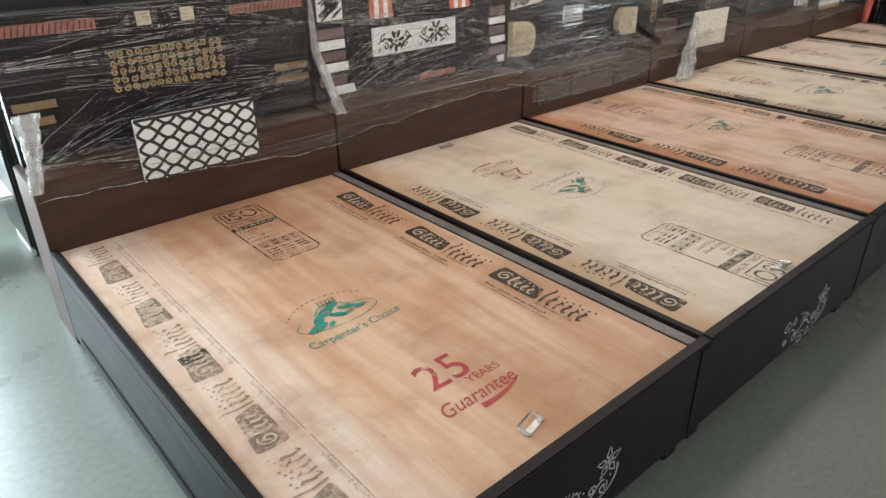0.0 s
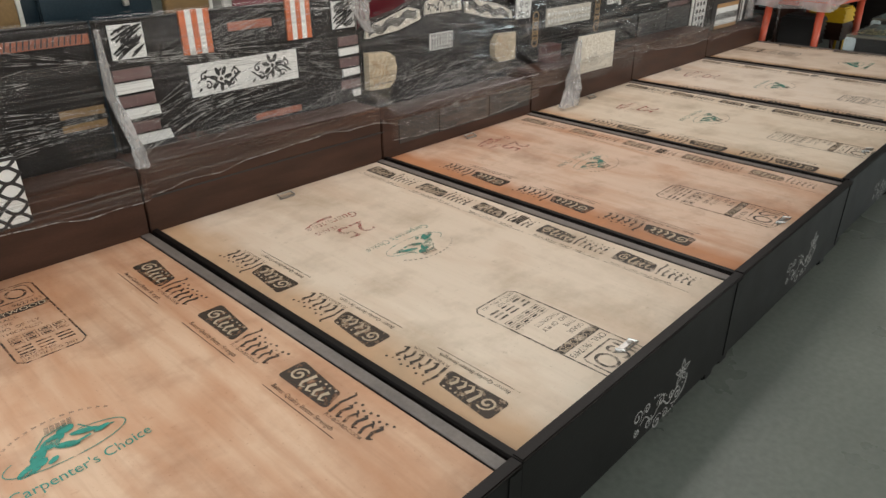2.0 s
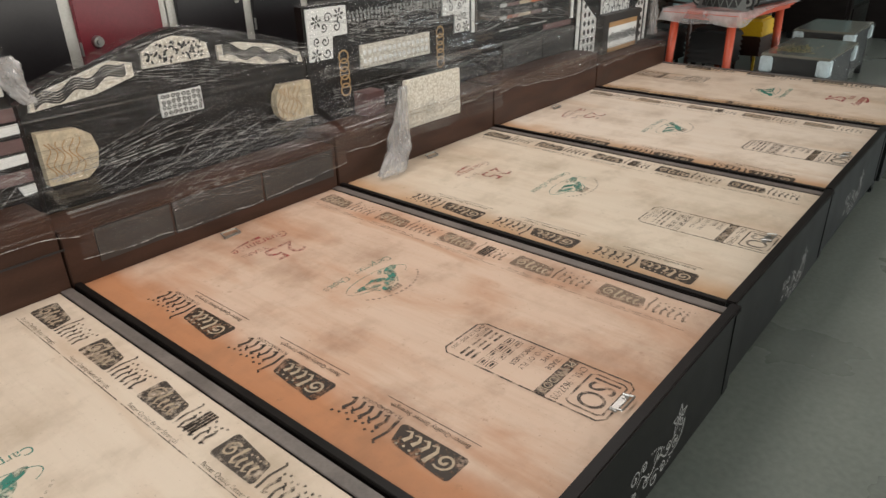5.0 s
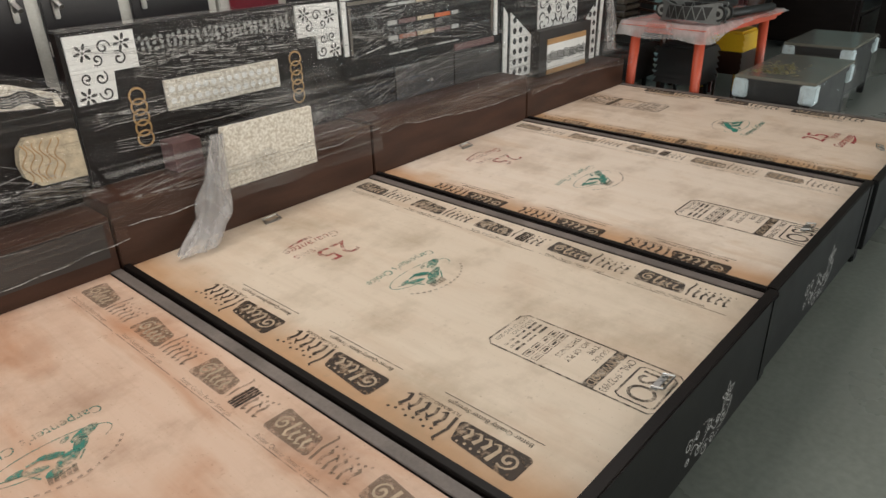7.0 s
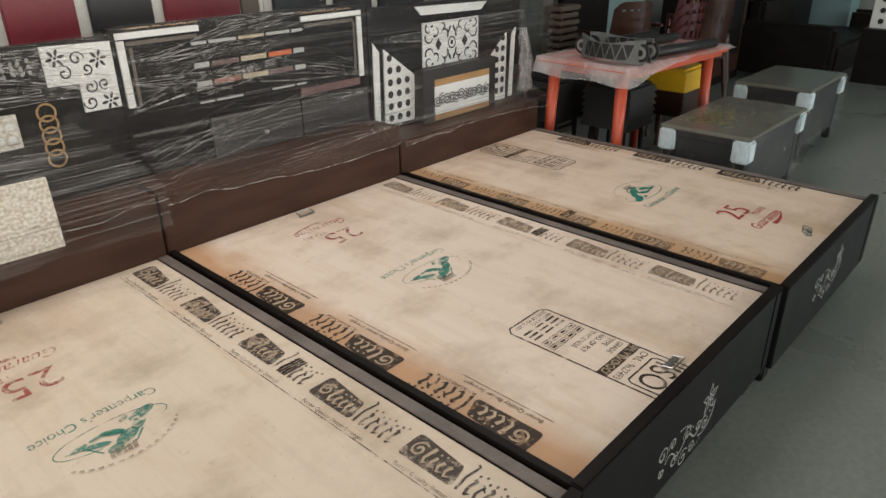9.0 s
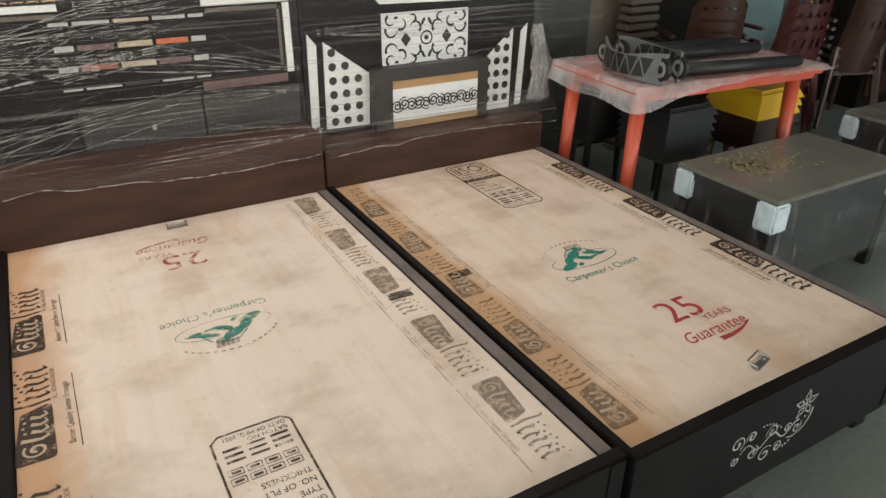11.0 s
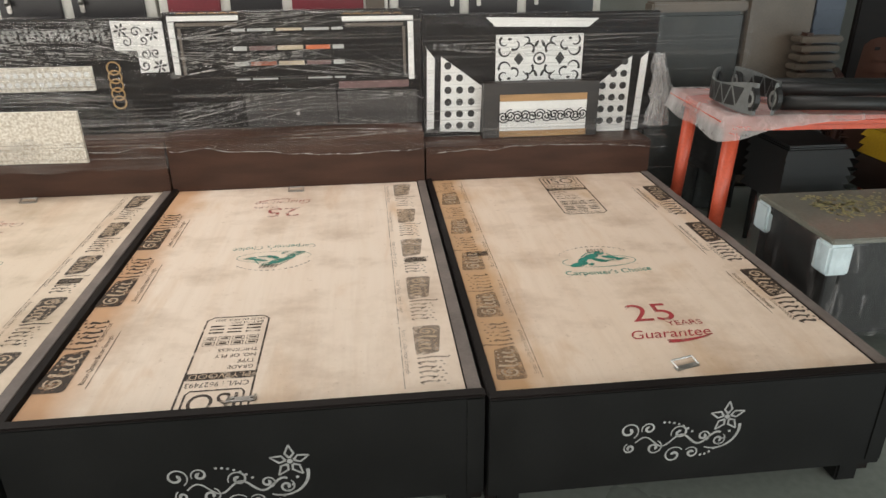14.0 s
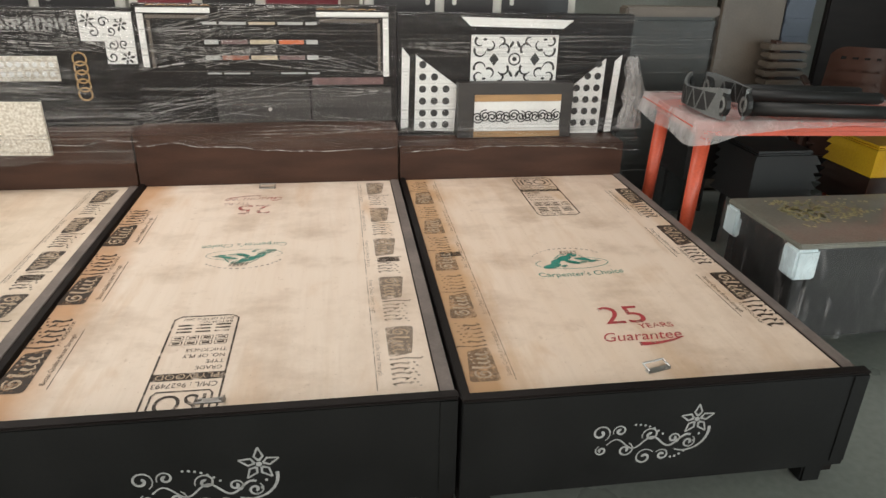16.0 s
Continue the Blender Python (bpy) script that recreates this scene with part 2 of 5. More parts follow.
M = dict(
    dark=mat("dark_laminate", (0.010, 0.007, 0.006), 0.42, vary=0.35, scale=4, stretch=(1, 1, 6), bump=0.08, spec=0.18),
    front=mat("black_painted_board", (0.006, 0.006, 0.0055), 0.5, vary=0.4, scale=5, bump=0.08, spec=0.25),
    brown=mat("brown_laminate", (0.058, 0.025, 0.0145), 0.45, vary=0.35, scale=3, stretch=(1, 1, 5), bump=0.06, spec=0.25),
    rail=mat("grey_brown_rail", (0.19, 0.155, 0.135), 0.5, vary=0.35, scale=9, bump=0.15),
    white=mat("white_acrylic", (0.78, 0.77, 0.74), 0.35, vary=0.08, scale=8, bump=0.03),
    cream=mat("cream_panel", (0.55, 0.45, 0.31), 0.45, vary=0.25, scale=30, bump=0.1),
    marble=mat("speckled_cream_panel", (0.76, 0.72, 0.64), 0.4, vary=0.5, scale=85, bump=0.05, second=(0.47, 0.41, 0.32)),
    tan=mat("tan_wood_strip", (0.42, 0.24, 0.10), 0.45, vary=0.3, scale=5, stretch=(1, 1, 8)),
    gold=mat("gold_inlay", (0.42, 0.25, 0.09), 0.4, vary=0.3, scale=30),
    orange=mat("orange_strip", (0.62, 0.14, 0.035), 0.4, vary=0.2, scale=12),
    rust=mat("rust_strip", (0.33, 0.085, 0.035), 0.45, vary=0.35, scale=12),
    mauve=mat("mauve_strip", (0.16, 0.085, 0.08), 0.45, vary=0.3, scale=12),
    grey=mat("grey_board", (0.03, 0.024, 0.02), 0.45, vary=0.35, scale=5, stretch=(1, 1, 5)),
    black_cut=mat("black_cutout", (0.014, 0.012, 0.011), 0.5, vary=0.2),
    silver=mat("silver_stencil_paint", (0.34, 0.34, 0.325), 0.45, vary=0.3, scale=40),
    chrome=mat("chrome", (0.5, 0.48, 0.45), 0.33, 1.0, vary=0.2, scale=20),
    maroon=mat("maroon_enamel", (0.17, 0.012, 0.022), 0.32, vary=0.2, scale=3, bump=0.03),
    charcoal=mat("charcoal_enamel", (0.02, 0.017, 0.018), 0.3, vary=0.3, scale=3, bump=0.03),
    enamel=mat("white_enamel", (0.66, 0.64, 0.58), 0.4, vary=0.15, scale=6, bump=0.04),
    steel_blue=mat("blue_black_enamel", (0.03, 0.05, 0.065), 0.22, 0.3, vary=0.2, scale=2, bump=0.02),
    ochre=mat("ochre_board", (0.24, 0.14, 0.05), 0.5, vary=0.3, scale=4),
    red_plastic=mat("red_plastic", (0.58, 0.095, 0.045), 0.38, vary=0.15, scale=5, bump=0.05),
    yellow=mat("yellow_plastic", (0.68, 0.42, 0.02), 0.35, vary=0.12, scale=6),
    choc=mat("chocolate_plastic", (0.045, 0.02, 0.013), 0.3, vary=0.2, scale=6),
    maroon_plastic=mat("maroon_plastic", (0.06, 0.014, 0.014), 0.25, vary=0.2, scale=5),
    black_plastic=mat("black_plastic", (0.012, 0.012, 0.011), 0.5, vary=0.3, scale=10),
    grey_plastic=mat("grey_plastic", (0.24, 0.245, 0.23), 0.4, vary=0.2, scale=10),
    taupe=mat("taupe_wrapped_board", (0.12, 0.094, 0.07), 0.45, vary=0.3, scale=4),
    slate=mat("slate_wrapped_board", (0.02, 0.021, 0.017), 0.45, vary=0.35, scale=4),
    tabletop=mat("grey_green_tabletop", (0.17, 0.165, 0.135), 0.12, vary=0.15, scale=6),
    flowers=mat("yellow_flower_print", (0.42, 0.37, 0.17), 0.35, vary=0.4, scale=20),
    foam=mat("pale_foam_corner", (0.62, 0.72, 0.74), 0.5, vary=0.25, scale=15),
    floor=mat("polished_concrete", (0.19, 0.205, 0.18), 0.28, vary=0.16, scale=1.6, bump=0.02, fine=40),
    wall=mat("plaster", (0.27, 0.28, 0.25), 0.8, vary=0.2, scale=1.5, bump=0.15),
    ceiling=mat("ceiling_plaster", (0.5, 0.5, 0.47), 0.85, vary=0.15, scale=1.2),
    shutter=mat("blue_shutter", (0.085, 0.10, 0.13), 0.4, 0.1, vary=0.2, scale=5),
    teal=mat("teal_paint", (0.22, 0.32, 0.32), 0.6, vary=0.2, scale=2),
    # pale colour for glints that run along the film's pleats and hem
    crease=ink("film_pleat_glint", (0.6, 0.58, 0.55), 0.48, 0.25),
    pale_grey=mat("pale_grey_inlay", (0.45, 0.45, 0.43), 0.4, vary=0.15, scale=12),
    dim_grey=mat("dim_grey_plastic", (0.13, 0.135, 0.13), 0.4, vary=0.25, scale=12),
    ink_green_worn=ink("rubbed_green_ink", (0.03, 0.24, 0.18), 0.46, 0.2),
    ink_red_worn=ink("rubbed_red_ink", (0.42, 0.06, 0.055), 0.47, 0.3),
    label=mat("yellow_label", (0.75, 0.6, 0.15), 0.4, vary=0.1),
    ink_black=ink("black_ink", (0.04, 0.024, 0.014), 0.41, 0.1),
    ink_faded=ink("faded_black_ink", (0.17, 0.115, 0.075), 0.45, 0.45),
    ink_mid=ink("worn_black_ink", (0.05, 0.036, 0.028), 0.45, 0.2),
    ink_green=ink("green_ink", (0.02, 0.23, 0.17), 0.4),
    ink_red=ink("red_ink", (0.42, 0.04, 0.045), 0.42),
    ink_pale=ink("pale_gap_in_ink", (0.50, 0.37, 0.25), 0.36),
)
FILM = [film_material("stretch_film", lean, haze, seed) for lean, haze, seed in
        ((0.05, 0.012, 1.0), (0.10, 0.01, 2.0), (0.16, 0.035, 3.0), (-0.05, 0.015, 5.0), (-0.06, 0.03, 6.0), (0.03, 0.006, 7.0))]
CLOUDY = film_material("bunched_film", 0.4, 0.55, 11.0, True)
PLY = [
    # pale left band: daylight glare on the first deck, painted into its colour
    plywood("orange_plywood", (0.64, 0.415, 0.28), (0.47, 0.22, 0.115), (0.28, 0.125, 0.065), 0.12, (-0.17, -0.32, 0.8), (0.70, 0.56, 0.46)),
    plywood("cream_plywood", (0.70, 0.565, 0.445), (0.59, 0.42, 0.30), (0.36, 0.26, 0.17), 0.0, (-0.35, -0.5, 0.85), (0.50, 0.29, 0.155)),
    plywood("rusty_plywood", (0.66, 0.475, 0.36), (0.49, 0.235, 0.125), (0.27, 0.14, 0.08), 0.045, (-0.36, -0.47, 0.95), (0.48, 0.205, 0.095)),
    plywood("grey_cream_plywood", (0.69, 0.575, 0.455), (0.58, 0.43, 0.31), (0.34, 0.25, 0.16), 0.0, (-0.36, -0.52, 0.9), (0.50, 0.28, 0.14)),
    plywood("pale_peach_plywood", (0.75, 0.63, 0.52), (0.58, 0.37, 0.21), (0.40, 0.28, 0.19), -0.06, (-0.37, -0.5, 0.9), (0.52, 0.29, 0.15)),
    plywood("peach_plywood", (0.73, 0.59, 0.47), (0.54, 0.34, 0.18), (0.38, 0.25, 0.16), -0.03, (-0.33, -0.42, 0.9), (0.50, 0.29, 0.14)),
]


# ---- mesh helpers ----
def thing(name, at, label, category, group="", kind=""):
    ob = new(name)
    ob.location = at
    ob.empty_display_size = 0.1
    return tagged(ob, label, category, group, kind)


def root_of(ob):
    while ob.parent:
        ob = ob.parent
    return ob


def part(name, bm, material, parent, label="", smooth=False):
    """One mesh, given in world metres, as a part of a thing or of one of its parts."""
    me = bpy.data.meshes.new(name)
    if parent is not None:
        bmesh.ops.translate(bm, verts=bm.verts, vec=-root_of(parent).location)
    bm.to_mesh(me)
    bm.free()
    for f in me.polygons:
        f.use_smooth = smooth
    me.materials.append(material)
    ob = new(name, me)
    if parent is not None:
        ob.parent = parent
    if label:
        ob["label"] = label
    return ob


def structure(name, bm, material, label, category):
    return tagged(part(name, bm, material, None), label, category, kind="structure")


def box(bm, x0, x1, y0, y1, z0, z1, bevel=0.0):
    g = bmesh.ops.create_cube(bm, size=1, matrix=Matrix.Translation(((x0 + x1) / 2, (y0 + y1) / 2, (z0 + z1) / 2)) @ Matrix.Diagonal((x1 - x0, y1 - y0, z1 - z0, 1)))
    if bevel:
        es = list({e for v in g["verts"] for e in v.link_edges})
        bmesh.ops.bevel(bm, geom=es, offset=bevel, segments=2, affect="EDGES")
    return bm


def boxed(*a, **k):
    return box(bmesh.new(), *a, **k)


def rod(bm, a, b, r, r2=None, n=12):
    a, b = Vector(a), Vector(b)
    d = b - a
    m = Matrix.Translation((a + b) / 2) @ d.to_track_quat("Z", "Y").to_matrix().to_4x4()
    bmesh.ops.create_cone(bm, cap_ends=True, segments=n, radius1=r, radius2=r if r2 is None else r2, depth=d.length, matrix=m)
    return bm


def slab(bm, pts, y, depth):
    """An upright plate: outline in x and z, front face at y, going back by depth."""
    f = [bm.verts.new((x, y, z)) for x, z in pts]
    b = [bm.verts.new((x, y + depth, z)) for x, z in pts]
    n = len(pts)
    bm.faces.new(f)
    bm.faces.new(b[::-1])
    for i in range(n):
        bm.faces.new((f[(i + 1) % n], f[i], b[i], b[(i + 1) % n]))
    return bm


def rect(x0, x1, z0, z1):
    return [(x0, z0), (x1, z0), (x1, z1), (x0, z1)]


def ribbon(bm, pts, w0, w1=None, place=None):
    """A flat stroke along pts (2D), tapering from w0 to w1; place lifts (u, v) into space."""
    w1 = w0 if w1 is None else w1
    n = len(pts)
    prev = None
    for i, (u, v) in enumerate(pts):
        a, b = pts[max(i - 1, 0)], pts[min(i + 1, n - 1)]
        d = Vector((b[0] - a[0], b[1] - a[1]))
        d = d.normalized() if d.length > 1e-9 else Vector((1, 0))
        w = (w0 + (w1 - w0) * i / max(n - 1, 1)) / 2
        pair = [bm.verts.new(place(u - d.y * w, v + d.x * w)), bm.verts.new(place(u + d.y * w, v - d.x * w))]
        if prev:
            bm.faces.new((prev[0], prev[1], pair[1], pair[0]))
        prev = pair


def blob(bm, u, v, ru, rv, place, turn=0.0, n=12):
    c, s = math.cos(turn), math.sin(turn)
    bm.faces.new([bm.verts.new(place(u + ru * math.cos(a) * c - rv * math.sin(a) * s, v + ru * math.cos(a) * s + rv * math.sin(a) * c))
                  for a in (2 * math.pi * i / n for i in range(n))])


def spiral(u, v, r, turns=1.4, start=0.0, hand=1, n=22):
    """Points from the open end of a scroll in to its eye."""
    return [(u + r * (1 - 0.85 * k) * math.cos(start + hand * 2 * math.pi * turns * k), v + r * (1 - 0.85 * k) * math.sin(start + hand * 2 * math.pi * turns * k))
            for k in (i / (n - 1) for i in range(n))]


def arc(u, v, r, a0, a1, n=9):
    return [(u + r * math.cos(radians(a0 + (a1 - a0) * k / (n - 1))), v + r * math.sin(radians(a0 + (a1 - a0) * k / (n - 1)))) for k in range(n)]


def upright(y):
    return lambda u, v: (u, y, v)


def flower(bm, u, v, r, place, petals=6, turn=0.2):
    for i in range(petals):
        a = turn + 2 * math.pi * i / petals
        blob(bm, u + 0.62 * r * math.cos(a), v + 0.62 * r * math.sin(a), 0.38 * r, 0.17 * r, place, a, 8)
    blob(bm, u, v, 0.16 * r, 0.16 * r, place)


def spray(bm, x, z, s, place, flip=1):
    """A painted spray: scrolls, dots and one star flower. About s long."""
    P = lambda u, v: place(x + flip * u * s, z + v * s)
    ribbon(bm, [(-0.36 + 0.02 * i, 0.05 * math.sin(i * 0.42) - 0.02) for i in range(36)], 0.012, 0.02, P)
    ribbon(bm, arc(0.30, 0.06, 0.19, -115, 10, 12), 0.012, 0.026, P)
    for u, v, r, st, h in ((-0.42, 0.1, 0.085, -1.0, 1), (-0.26, 0.11, 0.06, 3.6, -1), (-0.40, -0.07, 0.05, 2.0, 1), (-0.2, -0.08, 0.07, 1.2, -1),
                           (0.0, 0.05, 0.075, 3.5, -1), (-0.03, -0.17, 0.085, 0.6, 1), (0.12, -0.16, 0.06, 2.6, -1), (0.2, 0.0, 0.055, -1.0, 1), (0.33, -0.05, 0.06, 1.0, -1)):
        ribbon(bm, spiral(u, v, r, 1.35, st, h), 0.009, 0.026, P)
    for i in range(7):
        blob(bm, -0.14 + 0.04 * i, 0.16 - 0.003 * i * i, 0.011, 0.011, P, 0, 8)
        blob(bm, 0.2 + 0.035 * i, -0.19 + 0.006 * i * i, 0.012, 0.012, P, 0, 8)
    for k in range(5):
        a = math.pi / 2 + k * math.pi * 0.4
        at = lambda r, da: (0.37 + r * math.cos(a + da), 0.17 + r * math.sin(a + da))
        for sg in (1, -1):
            ribbon(bm, [at(0.03, 0), at(0.075, 0.42 * sg), at(0.145, 0)], 0.02, 0.012, P)
    blob(bm, 0.37, 0.17, 0.022, 0.022, P, 0, 8)


def scroll_field(bm, x0, x1, z0, z1, y, cols, rows, w, rng):
    du, dv = (x1 - x0) / cols, (z1 - z0) / rows
    for i in range(cols):
        for j in range(rows):
            ribbon(bm, spiral(x0 + (i + 0.5) * du, z0 + (j + 0.5) * dv, 0.47 * min(du, dv), 1.3, rng.uniform(0, 6.28), rng.choice((1, -1)), 14), w * 0.6, w, upright(y))


LETTERS = {}


def letters(bm, text, size, place, shear=0.0):
    """Words in the built-in typeface, laid out by place(u, v) from their lower left corner."""
    key = (text, shear)
    if key not in LETTERS:
        cu = bpy.data.curves.new("words", "FONT")
        cu.body, cu.size, cu.resolution_u, cu.shear = text, 1.0, 4, shear
        ob = new("words", cu)
        me = bpy.data.meshes.new_from_object(ob.evaluated_get(bpy.context.evaluated_depsgraph_get()))
        LETTERS[key] = ([tuple(v.co)[:2] for v in me.vertices], [tuple(f.vertices) for f in me.polygons])
        bpy.data.objects.remove(ob)
        bpy.data.curves.remove(cu)
        bpy.data.meshes.remove(me)
    vs, fs = LETTERS[key]
    made = [bm.verts.new(place(u * size, v * size)) for u, v in vs]
    for f in fs:
        try:
            bm.faces.new([made[i] for i in f])
        except ValueError:
            pass


# ---- the shop itself ----
X0, X1, Y0, Y1, TOP = -4.0, 15.0, -4.5, 4.7, 3.5
structure("floor", boxed(X0 - 0.3, X1 + 0.3, Y0 - 0.3, Y1 + 0.3, -0.2, 0.0), M["floor"], "smooth grey-green polished concrete shop floor", "floor")
# the long gap in the ceiling is added to let the overhead fill through
bm = bmesh.new()
for x0, x1, y0, y1 in ((X0 - 0.3, 0.8, Y0 - 0.3, Y1 + 0.3), (9.0, X1 + 0.3, Y0 - 0.3, Y1 + 0.3), (0.8, 9.0, Y0 - 0.3, 1.7), (0.8, 9.0, 3.3, Y1 + 0.3)):
    box(bm, x0, x1, y0, y1, TOP, TOP + 0.2)
structure("ceiling", bm, M["ceiling"], "plain pale plastered ceiling with a long opening added for a fill light", "ceiling")


def wall_with_openings(name, a, b, at, along_x, gaps, top):
    bm = bmesh.new()
    cuts = [a] + [v for g in gaps for v in g] + [b]
    for i in range(0, len(cuts), 2):
        if cuts[i + 1] > cuts[i]:
            box(bm, *((cuts[i], cuts[i + 1], at[0], at[1]) if along_x else (at[0], at[1], cuts[i], cuts[i + 1])), 0, TOP)
    for g in gaps:
        box(bm, *((g[0], g[1], at[0], at[1]) if along_x else (at[0], at[1], g[0], g[1])), top, TOP)
    structure(name, bm, M["wall"], "grey-white plastered shop wall with worn paint", "wall")


wall_with_openings("wall_north", X0, X1, (Y1, Y1 + 0.2), True, [(-3.3, 0.05)], 2.9)
# the third gap is made up, to let in the far fill
wall_with_openings("wall_south", X0, X1, (Y0 - 0.2, Y0), True, [(-0.8, 4.0), (5.2, 10.0), (10.9, 13.9)], 2.95)
wall_with_openings("wall_west", Y0, Y1, (X0 - 0.2, X0), False, [(-1.9, 2.3)], 2.9)
wall_with_openings("wall_east", Y0, Y1, (X1, X1 + 0.2), False, [], 2.9)
structure("ground", boxed(-60, 80, -60, 60, -0.35, -0.22), M["wall"], "pale paved yard outside the shop", "ground")

# ---- beds ----
EDGES = (0.30, 1.588, 2.87, 4.16, 5.44, 6.722, 7.928)
FOOT = (0.715, 0.72, 0.725, 0.745, 0.755, 0.735)
HEAD = 2.66
DECK = 0.407
RIM = 0.411
FLIPPED = (False, True, True, True, True, False)


def brand_mark(bm_ink, bm_gap, u, v, place, rng):
    """A dark rounded badge with pale flourishes, and curled strokes beside it, 0.43 long."""
    P = lambda a, b: place(u + a, v + b)
    pts = []
    for cx, cy, a0 in ((0.190, 0.062, 0), (0.014, 0.080, 90), (0.014, 0.014, 180), (0.206, 0.014, 270)):
        pts += [(cx + 0.014 * math.cos(radians(a0 + k * 30)), cy + 0.014 * math.sin(radians(a0 + k * 30))) for k in range(4)]
    bm_ink.faces.new([bm_ink.verts.new(P(*p)) for p in pts])
    lift = lambda d: lambda a, b: (lambda q: (q[0], q[1], q[2] + d))(P(a, b))
    G = lift(0.0007)
    ribbon(bm_gap, spiral(0.046, 0.044, 0.030, 1.4, 0.9, 1, 18), 0.006, 0.010, G)
    for k in range(4):
        x = 0.086 + 0.029 * k
        ribbon(bm_gap, [(x + 0.006, 0.012), (x - 0.004, 0.030), (x + 0.004, 0.052 if k else 0.076)], 0.007, 0.014, G)
        ribbon(bm_gap, [(x + 0.006, 0.014), (x + 0.020, 0.020)], 0.005, 0.004, lift(0.001))
    for k in range(4):
        blob(bm_gap, 0.118 + 0.022 * k, 0.066 + 0.004 * (k % 2), 0.0045, 0.0045, G, 0, 5)
    for k, h in enumerate((0.100, 0.056, 0.054, 0.056, 0.054, 0.055)):
        x = 0.230 + 0.031 * k
        ribbon(bm_ink, [(x + 0.008, 0.002), (x, 0.5 * h), (x + 0.008, h), (x - 0.002, h + 0.005)], 0.010, 0.014 if k % 2 else 0.008, P)
        if k:
            ribbon(bm_ink, [(x + 0.006, 0.004), (x + 0.020, 0.012)] if k % 2 else [(x + 0.006, h - 0.004), (x + 0.020, h - 0.014)], 0.009, 0.004, lift(0.0003))
    for i in range(8):
        blob(bm_ink, 0.262 + 0.021 * i, 0.076 + 0.008 * math.sin(i * 2.1), 0.0052, 0.0052, P, 0, 6)


# per sheet: brand stamps (offset, three starts), quality panel, emblem, guarantee, tally mark
PRINTS = (
    (0.455, (0.70, 0.21, -0.26), (-0.045, 0.325), (-0.075, -0.14), (-0.145, -0.725), (-0.507, -0.04)),
    (0.470, (0.83, 0.354, -0.133), (-0.015, 0.44), (-0.04, -0.08), (-0.09, -0.51), (-0.519, 0.085)),
    (0.435, (0.729, 0.254, -0.228), (-0.08, 0.37), (-0.077, -0.11), (-0.15, -0.73), (-0.505, 0.07)),
    (0.475, (0.81, 0.33, -0.142), (-0.04, 0.41), (-0.03, -0.045), (-0.09, -0.575), (-0.51, 0.07)),
    (0.520, (0.80, 0.30, -0.185), (0.0, 0.425), (0.04, -0.06), (-0.07, -0.71), (-0.515, 0.045)),
    (0.475, (0.70, 0.198, -0.28), (-0.012, 0.365), (-0.02, -0.15), (-0.105, -0.715), (-0.48, -0.014)),
)


